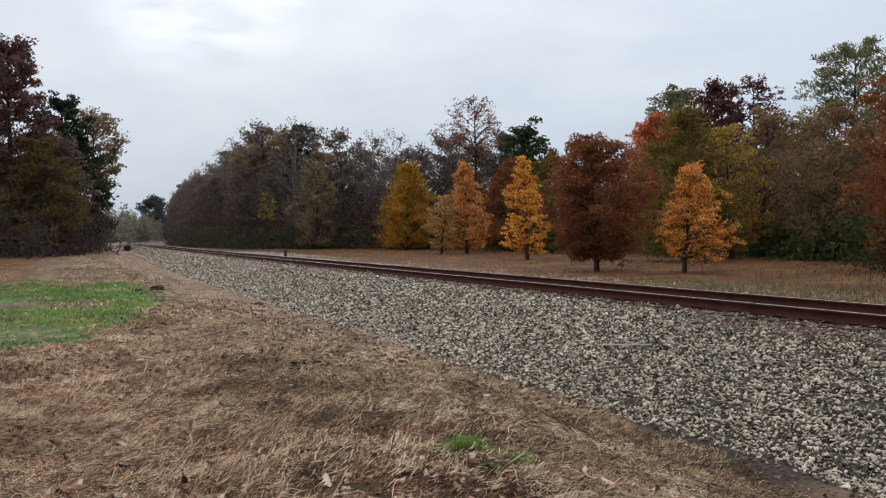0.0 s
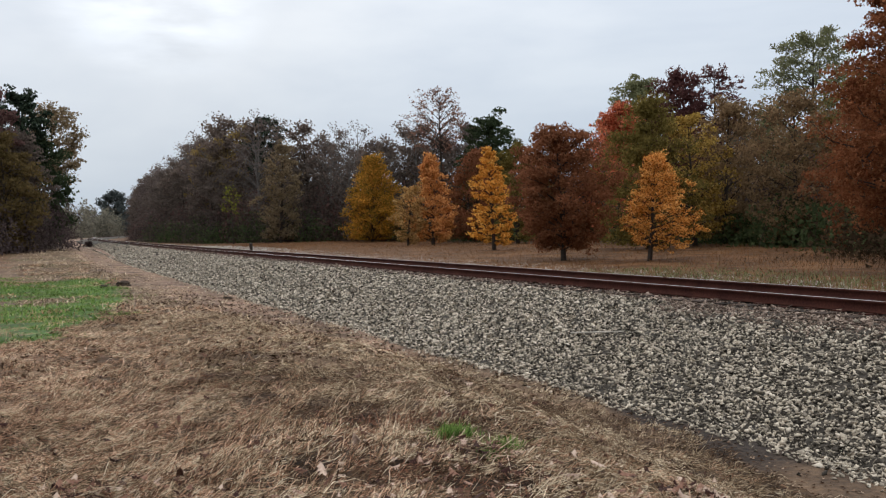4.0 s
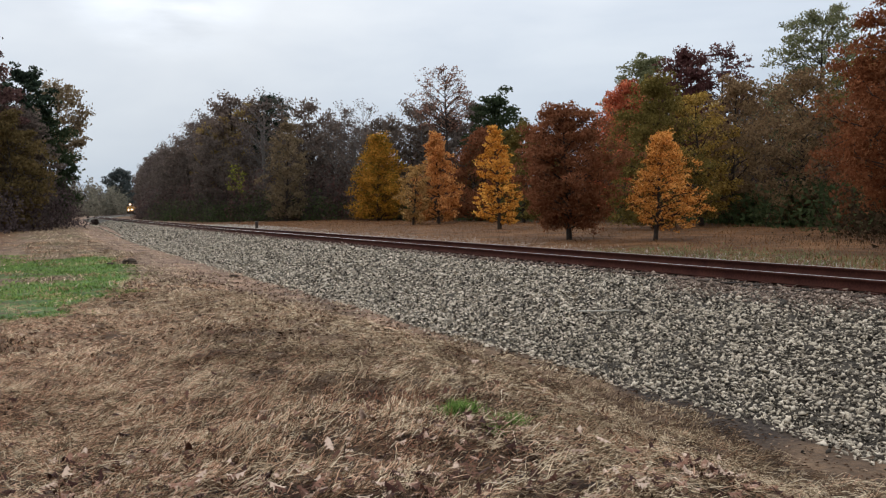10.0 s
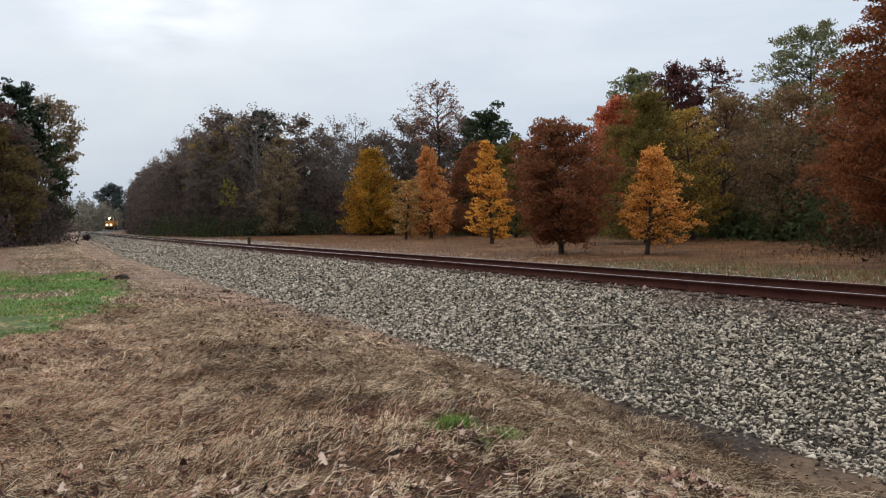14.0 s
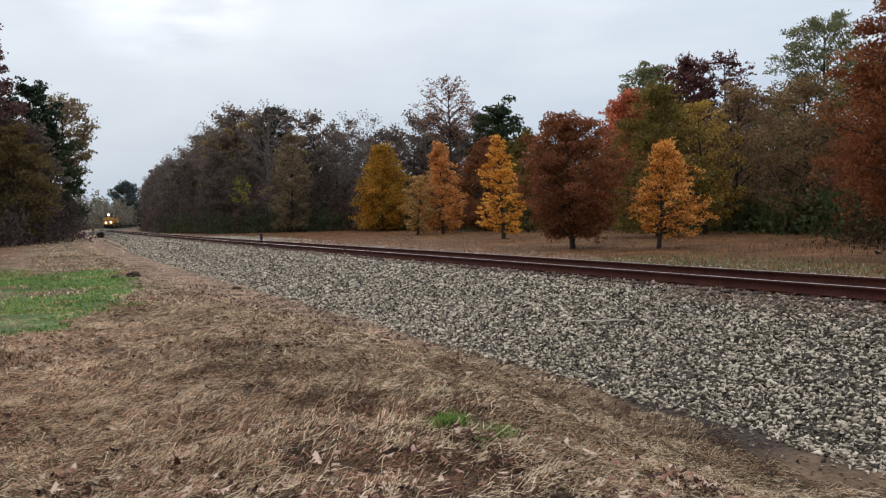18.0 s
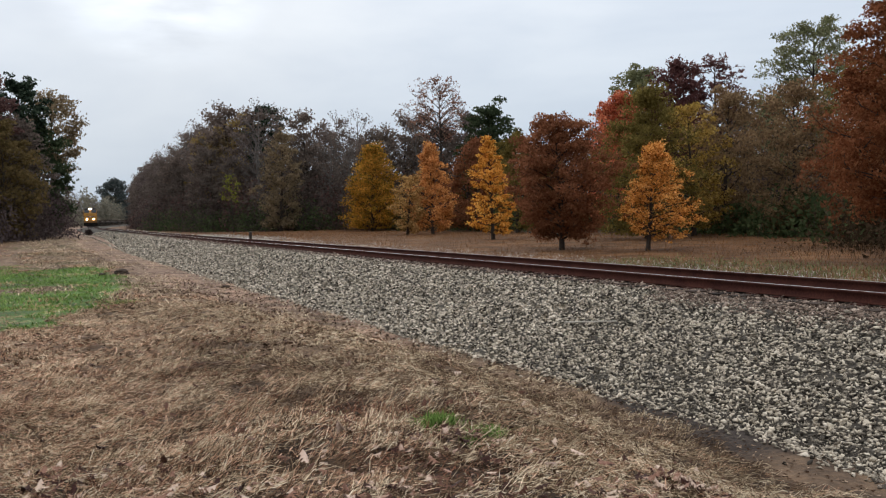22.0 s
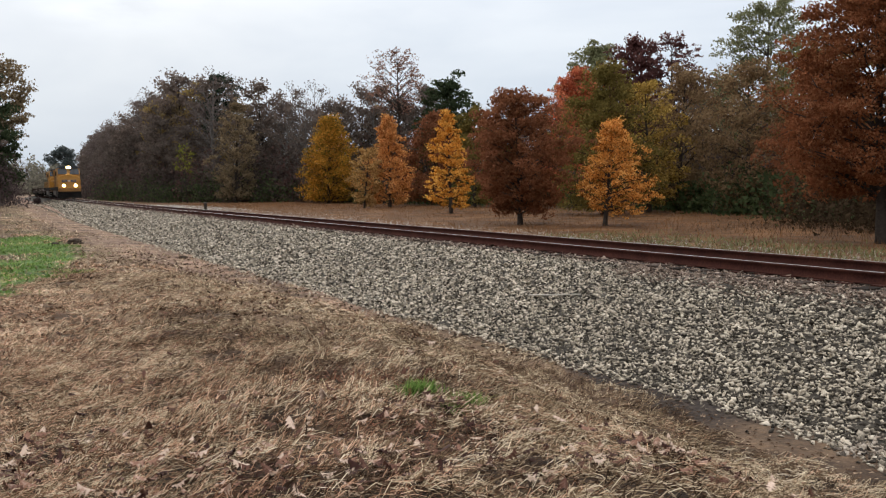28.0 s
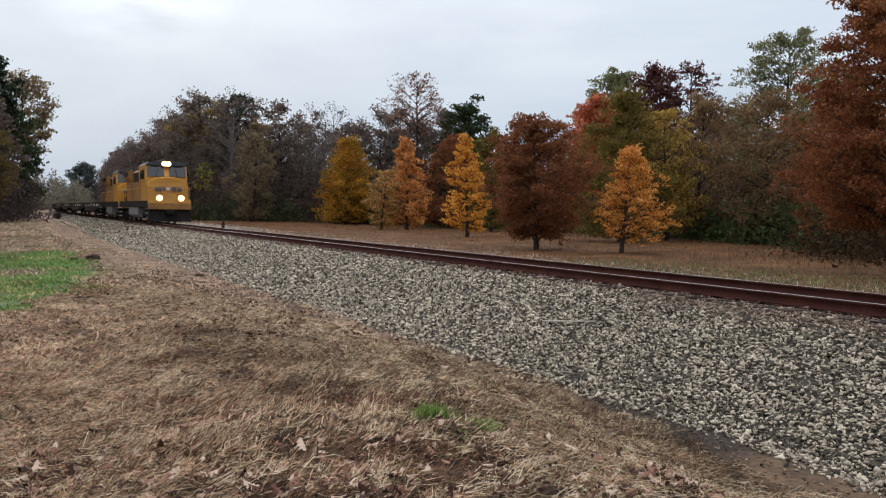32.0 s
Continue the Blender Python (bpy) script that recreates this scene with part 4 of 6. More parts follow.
# shade deep in the straw is put into this dark straw colour
G_STRAW_DARK = leaf_mat("straw_dark", (0.014, 0.008, 0.005), (0.062, 0.037, 0.022), (0.2, 0.127, 0.078), 0.1)
G_WEED_RED = leaf_mat("weed_red_brown", (0.055, 0.02, 0.012), (0.2, 0.08, 0.048), (0.4, 0.2, 0.125), 0.15)
G_STRAW_RED = leaf_mat("straw_reddish", (0.065, 0.029, 0.016), (0.4, 0.21, 0.125), (0.97, 0.65, 0.44), 0.1)


def hump(x, y):
    """How high the straw lies heaped over the earth."""
    return 0.05 * np.clip(waves(x, y, 4.1, 0.4), 0, 2) + 0.035 * np.clip(waves(x, y, 9.3, 1.4), 0, 2)


def lush(x, y):
    """Below 1 inside the green patch."""
    u = x - bend(y)
    q = 1 + 0.3 * (u - 3.45 + 0.167 * np.maximum(33 - y, 0)) + 0.12 * waves(x, y, 1.3, 0.2) + 0.05 * waves(x, y, 4.7, 1.2)
    lane = y - 31.5 + 0.5 * waves(x, y, 1.7, 0.9)
    return q + step(4.4, 2.0, lane * lane) * step(2.1, 1.1, u) + step(41.8, 43.0, y - 1.3 * u) + step(16.4, 15.2, y)


def flat_straw(name, base, length, width, material, seed, label, wild=1.0):
    """Cut straw lying in swirls: curved tapered strips that rise and sink a little."""
    r = np.random.default_rng(seed)
    n = len(base)
    x, y = base.T
    ang = -0.3 + 0.5 * np.sin(x * 1.1 + 0.7 * np.sin(y * 0.9)) + 0.35 * np.cos(y * 1.3 - x * 0.8) + r.normal(0, 0.34 * wild, n) + (r.uniform(0, 1, n) < 0.3) * r.normal(0, 1.1, n)
    ln = r.uniform(length[0], length[1], n) * r.uniform(0.6, 1, n)
    ang2 = ang + r.normal(0, 0.55, n)
    d = np.c_[np.cos(ang), np.sin(ang)]
    side = np.c_[-np.sin(ang), np.cos(ang)] * (r.uniform(width[0], width[1], n) / 2)[:, None]
    mid = base + d * (ln * 0.5)[:, None]
    end = mid + np.c_[np.cos(ang2), np.sin(ang2)] * (ln * 0.5)[:, None]
    lump_ = hump(x, y)
    z0 = land(x, y) + r.uniform(0.002, 0.03, n) + lump_
    z1 = land(mid[:, 0], mid[:, 1]) + np.abs(r.normal(0.012, 0.03, n)) + lump_
    z2 = land(end[:, 0], end[:, 1]) + np.abs(r.normal(0, 0.04, n)) + lump_ * 0.7
    V = np.stack([np.c_[base - side * 0.7, z0], np.c_[base + side * 0.7, z0 + 0.002], np.c_[mid + side, z1 + 0.002], np.c_[mid - side, z1], np.c_[end, z2]], 1).reshape(-1, 3)
    k = np.arange(n)[:, None] * 5
    F = np.concatenate([k + np.array([[0, 1, 3]]), k + np.array([[1, 2, 3]]), k + np.array([[3, 2, 4]])])
    return tagged(sheet(name, V, F, material, None, label), category="straw", kind="stuff")


def thick(k, bias, gain, red=0.0, tuftiness=0.0, pale=1.0):
    """Keeps straw where waves of growth are dense, plus patches placed to fit the camera's view; red > 0 favours the
    side away from the track.
    """
    def keep(x, y, r):
        side = red * (0.5 - step(0.2, 3.0, x + 0.5 * np.sin(y * 0.8)))
        return (r.uniform(0, 1, len(x)) < bias + gain * waves(x, y, 1.5, k) + tuftiness * waves(x + 0.3 * np.sin(2.3 * y), y, 6.3, 0.7 + 0.2 * k) + side + 0.3 * waves(x + 0.1 * np.sin(7 * y), y, 15.0, 0.3 + k) - 0.3 * step(3.5, 4.6, x - bend(y)) * step(6.5, 8.5, y) + pale * (-0.5 * np.exp(-((x - 2.05) ** 2 / 0.2 + (y - 4.7) ** 2 / 0.4)) + 1.0 * np.exp(-((x - 3.3) ** 2 / 0.45 + (y - 4.7) ** 2 / 0.9)) + 0.45 * np.exp(-((x - 0.3) ** 2 / 1.0 + (y - 6.6) ** 2 / 5))) - 0.8 * step(1.04, 0.94, lush(x, y)) - 0.35 * step(4.2, 5.4, x - bend(y)) * step(11, 16, y)) & (x - bend(y) < mud_edge(y) - 0.05 + 0.15 * step(7, 5.5, y) + 0.14 * np.sin(y * 1.9) + 0.06 * np.sin(y * 7.3))
    return keep


flat_straw("straw", scatter(301, 128000, -1.9, 6.6, 2.4, 9.5, thick(0.5, 0.45, 0.1, -0.12, 0.5)), (0.03, 0.18), (0.0018, 0.0042), G_STRAW, 311, "pale mown straw strewn over the bank")
flat_straw("straw", scatter(302, 60000, -1.9, 6.6, 2.4, 9.5, thick(1.9, 0.75, 0.1, 0.0, 0.0, -0.7)), (0.06, 0.24), (0.003, 0.007), G_STRAW_DARK, 312, "dark straw under the pale straw, toned for the shaded gaps")
flat_straw("straw", scatter(307, 66000, -1.9, 6.3, 2.4, 9.5, thick(3.3, 0.5, 0.15, 1.1, 0.55)), (0.04, 0.17), (0.002, 0.005), G_STRAW_RED, 319, "reddish straw on the bank")
flat_straw("straw", scatter(303, 78000, -3.2, 7.0, 9.5, 21, thick(0.5, 0.5, 0.14, -0.3, 0.35)), (0.05, 0.22), (0.0035, 0.008), G_STRAW, 313, "pale mown straw on the verge")
flat_straw("straw", scatter(304, 36000, -3.2, 7.0, 9.5, 21, thick(1.9, 0.7, 0.1, 0.0, 0.0, -0.7)), (0.05, 0.2), (0.005, 0.011), G_STRAW_DARK, 314, "dark straw on the verge")
flat_straw("straw", scatter(308, 48000, -3.2, 4.5, 9.5, 24, thick(3.3, 0.5, 0.2, 0.6, 0.35)), (0.05, 0.2), (0.004, 0.009), G_STRAW_RED, 320, "reddish straw on the verge")
G_STRAW_PALE = leaf_mat("straw_pale", (0.34, 0.25, 0.16), (0.6, 0.47, 0.32), (0.9, 0.76, 0.56), 0.1)
flat_straw("straw", scatter(326, 7500, -1.9, 6.2, 2.4, 6.2, thick(0.5, 0.5, 0.2, -0.15, 0.3)), (0.06, 0.26), (0.003, 0.0055), G_STRAW_PALE, 326, "broad pale straws lying uppermost on the bank", 1.6)
blades("straw", scatter(309, 7000, -1.9, 6.2, 2.4, 7.5, thick(0.5, 0.5, 0.5, -0.4)), (0.1, 0.3), (0.002, 0.005), 0.1, G_STRAW, 321, "loose curved straw on top of the mown straw", "straw")
ring_keep = lambda x, y, r: (r.uniform(0, 1, len(x)) < 0.9 * step(-7, -2, x) * step(-6, -1, y) * step(15, 9, y) + 0.05) & ~((x > -1.9) & (y > 2.4)) & (x < 6.4)
flat_straw("straw", scatter(324, 34000, -7, 6.5, -6, 15, ring_keep), (0.1, 0.32), (0.006, 0.012), G_STRAW, 324, "pale mown straw farther along the bank")
flat_straw("straw", scatter(325, 22000, -7, 6.5, -6, 15, ring_keep), (0.1, 0.3), (0.006, 0.012), G_STRAW_RED, 325, "reddish straw farther along the bank")
blades("straw", scatter(323, 11000, -1.9, 3.4, 3.0, 13, thick(2.4, 0.25, 0.5, 0.7, 0.3)), (0.06, 0.2), (0.002, 0.005), 0.2, G_STRAW_RED, 323, "tousled reddish dead grass on the crest", "grass")
far_keep = lambda x, y, r: (x > -0.5 - 0.1 * y) & (x - bend(y) < 6.95 + 0.1 * np.sin(y)) & (r.uniform(0, 1, len(x)) < (0.72 + 0.35 * waves(x, y, 0.6, 1.2)) * (1 - 0.66 * step(3.9, 5.4, x - bend(y) + 0.6 * np.sin(y * 0.35))) * (1 - 0.9 * step(1.04, 0.96, lush(x, y))))
blades("straw", scatter(305, 62000, -8, 8, 20, 75, far_keep), (0.1, 0.34), (0.012, 0.026), 0.24, G_STRAW, 315, "bleached grass along the line", "grass")
blades("straw", scatter(306, 16000, -8, 6, 20, 70, far_keep), (0.1, 0.28), (0.015, 0.03), 0.35, G_STRAW_DARK, 316, "brown grass along the line", "grass")
blades("straw", scatter(329, 26000, -12, 13, 74, 114, far_keep), (0.12, 0.4), (0.025, 0.05), 0.22, G_STRAW, 329, "bleached grass farther along the line", "grass")
dull = lambda x, y, r: (x - bend(y) < 4.5) & (waves(x, y, 0.5, 4.1) > 0.45)
blades("dull_grass", scatter(310, 20000, -10, 4.5, 22, 95, dull), (0.06, 0.18), (0.015, 0.03), 0.6, G_DULL, 322, "dull green grass showing through the dead grass", "grass")
# crumbs of leaf and chaff lying between the straws
def crumbs(seed, n, x0, x1, y0, y1, size, material, label):
    r = np.random.default_rng(seed)
    p = np.c_[r.uniform(x0, x1, n), y0 + (y1 - y0) * r.beta(1.0, 1.5, n)]
    p = p[(waves(p[:, 0], p[:, 1], 5.1, 2.0) + r.normal(0, 0.6, n) > -0.2) & (p[:, 0] - bend(p[:, 1]) < mud_edge(p[:, 1]) + 0.05) & (lush(p[:, 0], p[:, 1]) > 1.0)]
    z = land(p[:, 0], p[:, 1]) + hump(p[:, 0], p[:, 1]) * r.uniform(0, 1, len(p)) + r.uniform(0.004, 0.03, len(p))
    V, F = leaf_quads(r, np.c_[p, z], size, 0.0)
    mid = np.repeat(z, 3)
    V[:, 2] = mid + (V[:, 2] - mid) * 0.45
    return tagged(sheet("leaf_crumbs", V, F, material, None, label), category="leaf litter", kind="stuff")


# crumb colours lowered as well, painting shade between the straws
G_CRUMB = leaf_mat("leaf_crumb", (0.014, 0.007, 0.004), (0.085, 0.044, 0.026), (0.5, 0.36, 0.25), 0.1)
crumbs(361, 46000, -1.9, 6.6, 2.4, 12, 0.03, G_CRUMB, "brown leaf crumbs and chaff in the straw")
r = np.random.default_rng(363)
wet_y = 4.2 + 10 * r.beta(1.0, 1.3, 900)
wet_u = mud_edge(wet_y) + 0.02 + r.uniform(0, 1, 900) ** 1.6 * 0.45
V, F = leaf_quads(r, np.c_[wet_u, wet_y, land(wet_u, wet_y) + 0.012], 0.035)
V[:, 2] = np.repeat(land(wet_u, wet_y) + 0.012, 3) + (V[:, 2] - np.repeat(land(wet_u, wet_y) + 0.012, 3)) * 0.3
tagged(sheet("leaf_crumbs", V, F, G_CRUMB, None, "leaf crumbs washed onto the wet mud"), category="leaf litter", kind="stuff")
crumbs(362, 26000, -4, 7.0, 10, 34, 0.06, G_CRUMB, "brown crumbs and clods on the verge")
# upright weeds in bunches on the crest
r = np.random.default_rng(41)
cent = np.c_[-1.7 + 6.5 * r.beta(1.0, 1.5, 150), 4.0 + 12 * r.beta(1.0, 1.6, 150)]
bun = np.repeat(cent, 80, 0) + r.normal(0, 1, (12000, 2)) * np.repeat(r.uniform(0.07, 0.2, (150, 1)), 80, 0)
blades("dry_weeds", bun, (0.05, 0.16), (0.003, 0.006), 0.36, G_WEED_RED, 317, "clumps of dead red-brown weeds on the bank", "weeds")
cent = np.c_[r.uniform(-9, 4.5, 70), r.uniform(22, 75, 70)]
bun = np.repeat(cent, 70, 0) + r.normal(0, 0.35, (4900, 2))
blades("grass_tussocks", bun, (0.1, 0.26), (0.012, 0.025), 0.5, G_STRAW_RED, 318, "low reddish grass tussocks along the line", "grass")
r = np.random.default_rng(43)
near_tuft = np.concatenate([r.normal((2.5, 6.2), (0.3, 0.22), (420, 2)), r.normal((2.35, 5.0), (0.25, 0.2), (260, 2)), r.normal((3.3, 5.9), (0.3, 0.2), (200, 2))])
blades("dry_weeds", near_tuft, (0.08, 0.22), (0.003, 0.007), 0.45, G_WEED_RED, 327, "dead red-brown weeds round the green tuft", "weeds")
pts = np.c_[r.uniform(16.8, 22, 1300), r.uniform(76, 108, 1300)]
blades("pale_weeds", pts, (0.15, 0.5), (0.02, 0.045), 0.6, G_WHITE, 328, "bleached weeds behind the marker post", "weeds")
# green patch and tuft
def patch(x, y, r):
    q = lush(x, y) + r.normal(0, 0.08, len(x))
    return (q < 0.98) & (waves(x, y, 0.55, 2.2) < 0.75) & (waves(x, y, 2.6, 1.1) + r.normal(0, 0.5, len(x)) < 0.8)


near_green = np.random.default_rng(332).normal((2.4, 23.5), (0.28, 0.4), (420, 2))
blades("green_grass", near_green, (0.05, 0.13), (0.01, 0.02), 0.5, G_GREEN, 332, "sparse green grass beside the green patch", "grass")
blades("green_grass", scatter(331, 66000, -7, 4.5, 11.5, 50, patch), (0.07, 0.18), (0.012, 0.024), 0.6, G_GREEN, 331, "fresh green grass patch on the verge", "grass")
tuft = thing("grass_tuft", Matrix(), "small bright green grass tuft in the straw", "grass")
for k, (cx, cy, n, s) in enumerate(((2.74, 5.62, 620, 0.06), (2.84, 5.16, 420, 0.055))):
    rr = np.random.default_rng(340 + k)
    blades("grass_clump", np.c_[rr.normal(cx, s, n), rr.normal(cy, s * 0.9, n)], (0.08, 0.19), (0.003, 0.007), 0.74, G_GREEN, 345 + k, "", "", tuft, "stuff")
for k in range(9):
    rr = np.random.default_rng(350 + k)
    cx, cy = (0.78, 7.5) if k == 0 else (rr.uniform(-1.5, 4.5), rr.uniform(4.6, 15))
    blades("weed_sprig", np.c_[rr.normal(cx, 0.08, 60), rr.normal(cy, 0.08, 60)], (0.03, 0.08), (0.004, 0.008), 0.5, G_DULL, 360 + k, "sparse dull green weed in the straw", "weeds", None, "stuff")

# sedge field beyond the track
wide_keep = lambda x, y, r: (x - bend(y) > 18.5) & (x < edge(y) + 4)
blades("sedge", scatter(371, 84000, 16, 58, 2, 120, wide_keep), (0.12, 0.4), (0.008, 0.018), 0.55, G_SEDGE, 371, "rusty brown sedge of the open field", "grass")
strip = lambda x, y, r: (x - bend(y) > 17) & (x - bend(y) < 21.5 + r.normal(0, 1.0, len(x)))
blades("pale_weeds", scatter(372, 22000, 16, 26, 2, 120, strip), (0.08, 0.24), (0.008, 0.018), 0.65, G_WHITE, 372, "pale seed heads beside the ballast", "weeds")
green_strip = lambda x, y, r: (x - bend(y) > 17) & (x - bend(y) < 24 + r.normal(0, 1.2, len(x)))
blades("green_verge", scatter(373, 11000, 16, 27, 2, 30, green_strip), (0.1, 0.28), (0.015, 0.028), 0.7, G_DULL, 373, "dull green grass beyond the track", "grass")

# leafless saplings along the bend, too many to count
r = np.random.default_rng(91)
yy = r.uniform(104, 300, 5200)
blades("saplings", np.c_[edge(yy) + 2.5 * step(235, 275, yy) + r.normal(0.4, 1.4, 5200), yy], (2.0, 6.5), (0.03, 0.07), 0.95, L_TWIG, 391, "grey leafless saplings along the bend", "undergrowth")
yy = r.uniform(106, 300, 2600)
blades("saplings", np.c_[bend(yy) + 3.0 - np.abs(r.normal(0, 4.0, 2600)), yy], (2.0, 6.0), (0.03, 0.07), 0.95, L_TWIG, 392, "grey leafless saplings beside the line", "undergrowth")
yy = r.uniform(14, 108, 5000)
blades("saplings", np.c_[edge(yy) + r.normal(1.0, 2.2, 5000), yy], (1.2, 4.5), (0.02, 0.05), 0.93, L_TWIG, 393, "thin leafless stems at the foot of the wood", "undergrowth")

pts = scatter(394, 5000, 24.5, 40, 8, 30, lambda x, y, r: r.uniform(0, 1, len(x)) < step(24, 31, x))
blades("dry_weeds", pts, (0.3, 0.8), (0.006, 0.016), 0.8, G_STRAW_DARK, 394, "tall dark brown weeds under the rust-red oak", "weeds")

# ---- fallen leaves ----
def leaf_mesh(seed):
    """One curled, lobed oak leaf about 13 cm long, stalk at the origin."""
    r = np.random.default_rng(seed)
    half = [(0.0, 0.004), (0.12, 0.1), (0.22, 0.06), (0.36, 0.24), (0.46, 0.11), (0.6, 0.30), (0.7, 0.14), (0.83, 0.2), (0.92, 0.08), (1.0, 0.0)]
    pts = [(t, w * r.uniform(0.8, 1.15)) for t, w in half]
    bm = bmesh.new()
    curl, side = r.uniform(-0.6, 0.5), r.uniform(1.0, 3.6) * r.choice([-1, -1, 1])
    L = 0.1
    mid = [bm.verts.new((0, t * L, curl * L * (t - 0.3) ** 2)) for t, _ in pts]
    for s in (-1, 1):
        rim = [bm.verts.new((s * w * L, t * L, curl * L * (t - 0.3) ** 2 + side * w * w * L * 1.6 + 0.002)) for t, w in pts]
        for i in range(len(pts) - 1):
            quad = (mid[i], mid[i + 1], rim[i + 1], rim[i])
            bm.faces.new(quad if s > 0 else quad[::-1])
    me = bpy.data.meshes.new("leaf")
    bm.to_mesh(me)
    bm.free()
    me.materials.append(LEAF_DRY)
    return me


leaf_shapes = [leaf_mesh(400 + k) for k in range(6)]
litter = thing("leaf_litter", Matrix(), "dry brown oak leaves scattered over the straw", "leaf litter")
r = np.random.default_rng(44)
count = 0
while count < 300:
    x, y = r.uniform(-2.2, 5.2), 2.4 + 8.5 * r.beta(1.2, 3.2)
    if x > 4.6 and r.uniform() < 0.5 or x > 5.4 or (x - 2.75) ** 2 + (y - 5.5) ** 2 < 0.2:
        continue
    ob = new("leaf", leaf_shapes[int(r.integers(6))])
    ob.parent = litter
    ob.matrix_basis = Matrix.LocRotScale((x, y, float(land(x, y) + hump(x, y)) + r.uniform(0.03, 0.065)), Euler((r.normal(0, 0.3), r.normal(0, 0.3), r.uniform(0, 6.28))), (r.uniform(0.5, 1.1),) * 3)
    count += 1

heaps = [(2.45, 4.5), (3.42, 3.75), (3.3, 4.0), (2.6, 5.05), (0.1, 5.3), (0.5, 4.4), (1.1, 4.0), (1.7, 4.2), (0.9, 5.8), (0.25, 5.35), (0.7, 5.0), (1.2, 4.65), (1.5, 4.4), (2.05, 4.15), (2.5, 3.85), (3.05, 3.75), (0.45, 5.7)]
more = []
corner = []
for k in range(1200):
    me = leaf_shapes[int(r.integers(6))]
    x, y = r.uniform(-4, 5.6), 2.4 + 15 * r.beta(1.1, 1.9)
    if k % 5 < 3:
        cx, cy = heaps[int(r.integers(len(heaps)))]
        x, y = cx + r.normal(0, 0.24), cy + r.normal(0, 0.16)
    m = Matrix.LocRotScale((x, y, float(land(x, y) + hump(x, y)) + r.uniform(0.02, 0.06)), Euler((r.normal(0, 0.24), r.normal(0, 0.24), r.uniform(0, 6.28))), (r.uniform(0.45, 1.0),) * 3)
    base_i = len(more)
    more += [tuple(m @ v.co) for v in me.vertices]
    corner += [[base_i + q for q in p.vertices] for p in me.polygons]
LEAF_HEAP = mat("dry_leaf_heap", (0.045, 0.017, 0.012), (0.29, 0.15, 0.1), 9, 0.7, 0, 0.3, 60, 0.004, tint=(0.56, 0.41, 0.31), island=1.0)
tagged(sheet("fallen_leaves", more, corner, LEAF_HEAP, None, "curled brown oak leaves lying in the straw"), category="leaf litter", kind="stuff")

# ---- ballast stones ----
def stones(seed, u0, u1, y0, y1, pitch, big):
    """Centres, sizes and corner offsets of angular stones spread over the bed."""
    r = np.random.default_rng(seed)
    nu, ny = int((u1 - u0) / pitch), int((y1 - y0) / pitch)
    U, Y = np.meshgrid(u0 + (np.arange(nu) + 0.5) * pitch, y0 + (np.arange(ny) + 0.5) * pitch)
    U, Y = U.ravel() + r.normal(0, pitch * 0.33, U.size), Y.ravel() + r.normal(0, pitch * 0.33, U.size)
    lapse = 0.22 * np.sin(Y * 0.7) * np.sin(Y * 0.23 + 1) * np.clip((8.6 - U) / 1.7, 0, 1)
    ok = U + lapse > 7.0 - 0.4 * step(7.6, 4.8, Y) + r.normal(0, 0.09, U.size)
    U, Y, lapse = U[ok], Y[ok], lapse[ok]
    s = big * r.lognormal(0, 0.22, len(U))
    z = bed(U + lapse) + s * r.uniform(-0.6, 0.8, len(U))
    z = np.where(U + lapse < 7.2, np.maximum(z, land(U + bend(Y), Y) + 0.2 * s), z)
    return np.c_[U + bend(Y), Y, z], s


CORNERS = np.array([[1.1, 0, 0], [-1.1, 0, 0], [0, 1, 0], [0, -1, 0], [0, 0, 1], [0, 0, -1]], float)
FACES = np.array([[0, 2, 4], [2, 1, 4], [1, 3, 4], [3, 0, 4], [2, 0, 5], [1, 2, 5], [3, 1, 5], [0, 3, 5]])


def stone_cloud(name, centres, s, seed, material=STONE, faces=FACES):
    r = np.random.default_rng(seed)
    n = len(centres)
    V = (CORNERS[None] + r.normal(0, 0.32, (n, 6, 3))) * np.array([1.0, 0.76, 0.4])
    q = r.normal(size=(n, 4)) * np.array([1, 0.3, 0.3, 1])
    q /= np.linalg.norm(q, axis=1)[:, None]
    w, x, y, z = q.T
    R = np.stack([1 - 2 * (y * y + z * z), 2 * (x * y - z * w), 2 * (x * z + y * w), 2 * (x * y + z * w), 1 - 2 * (x * x + z * z), 2 * (y * z - x * w), 2 * (x * z - y * w), 2 * (y * z + x * w), 1 - 2 * (x * x + y * y)], -1).reshape(n, 3, 3)
    V = np.einsum("nij,nkj->nki", R, V) * s[:, None, None] + centres[:, None]
    F = (np.arange(n)[:, None, None] * 6 + faces[None]).reshape(-1, 3)
    return tagged(sheet(name, V.reshape(-1, 3), F, material, None, "loose angular grey ballast stones" if material == STONE else "rust-stained ballast stones beside the ties"), category="ballast", kind="stuff")


C, S = stones(501, 6.3, 10.6, 3.6, 13, 0.033, 0.0285)
close = (C[:, 0] < 7.9) & (C[:, 1] > 5.2) & (C[:, 1] < 6.6)
pick = np.flatnonzero(close)[:300]
mask = np.ones(len(C), bool)
mask[pick] = False
rusty = (C[:, 0] - bend(C[:, 1]) + np.random.default_rng(57).normal(0, 0.22, len(C))) > 10.15
stone_cloud("ballast_stones", C[mask & ~rusty], S[mask & ~rusty], 511)
stone_cloud("ballast_stones", C[mask & rusty], S[mask & rusty], 516, STONE_RUST)
C7, S7 = stones(506, 6.85, 10.6, 13, 24, 0.032, 0.029)
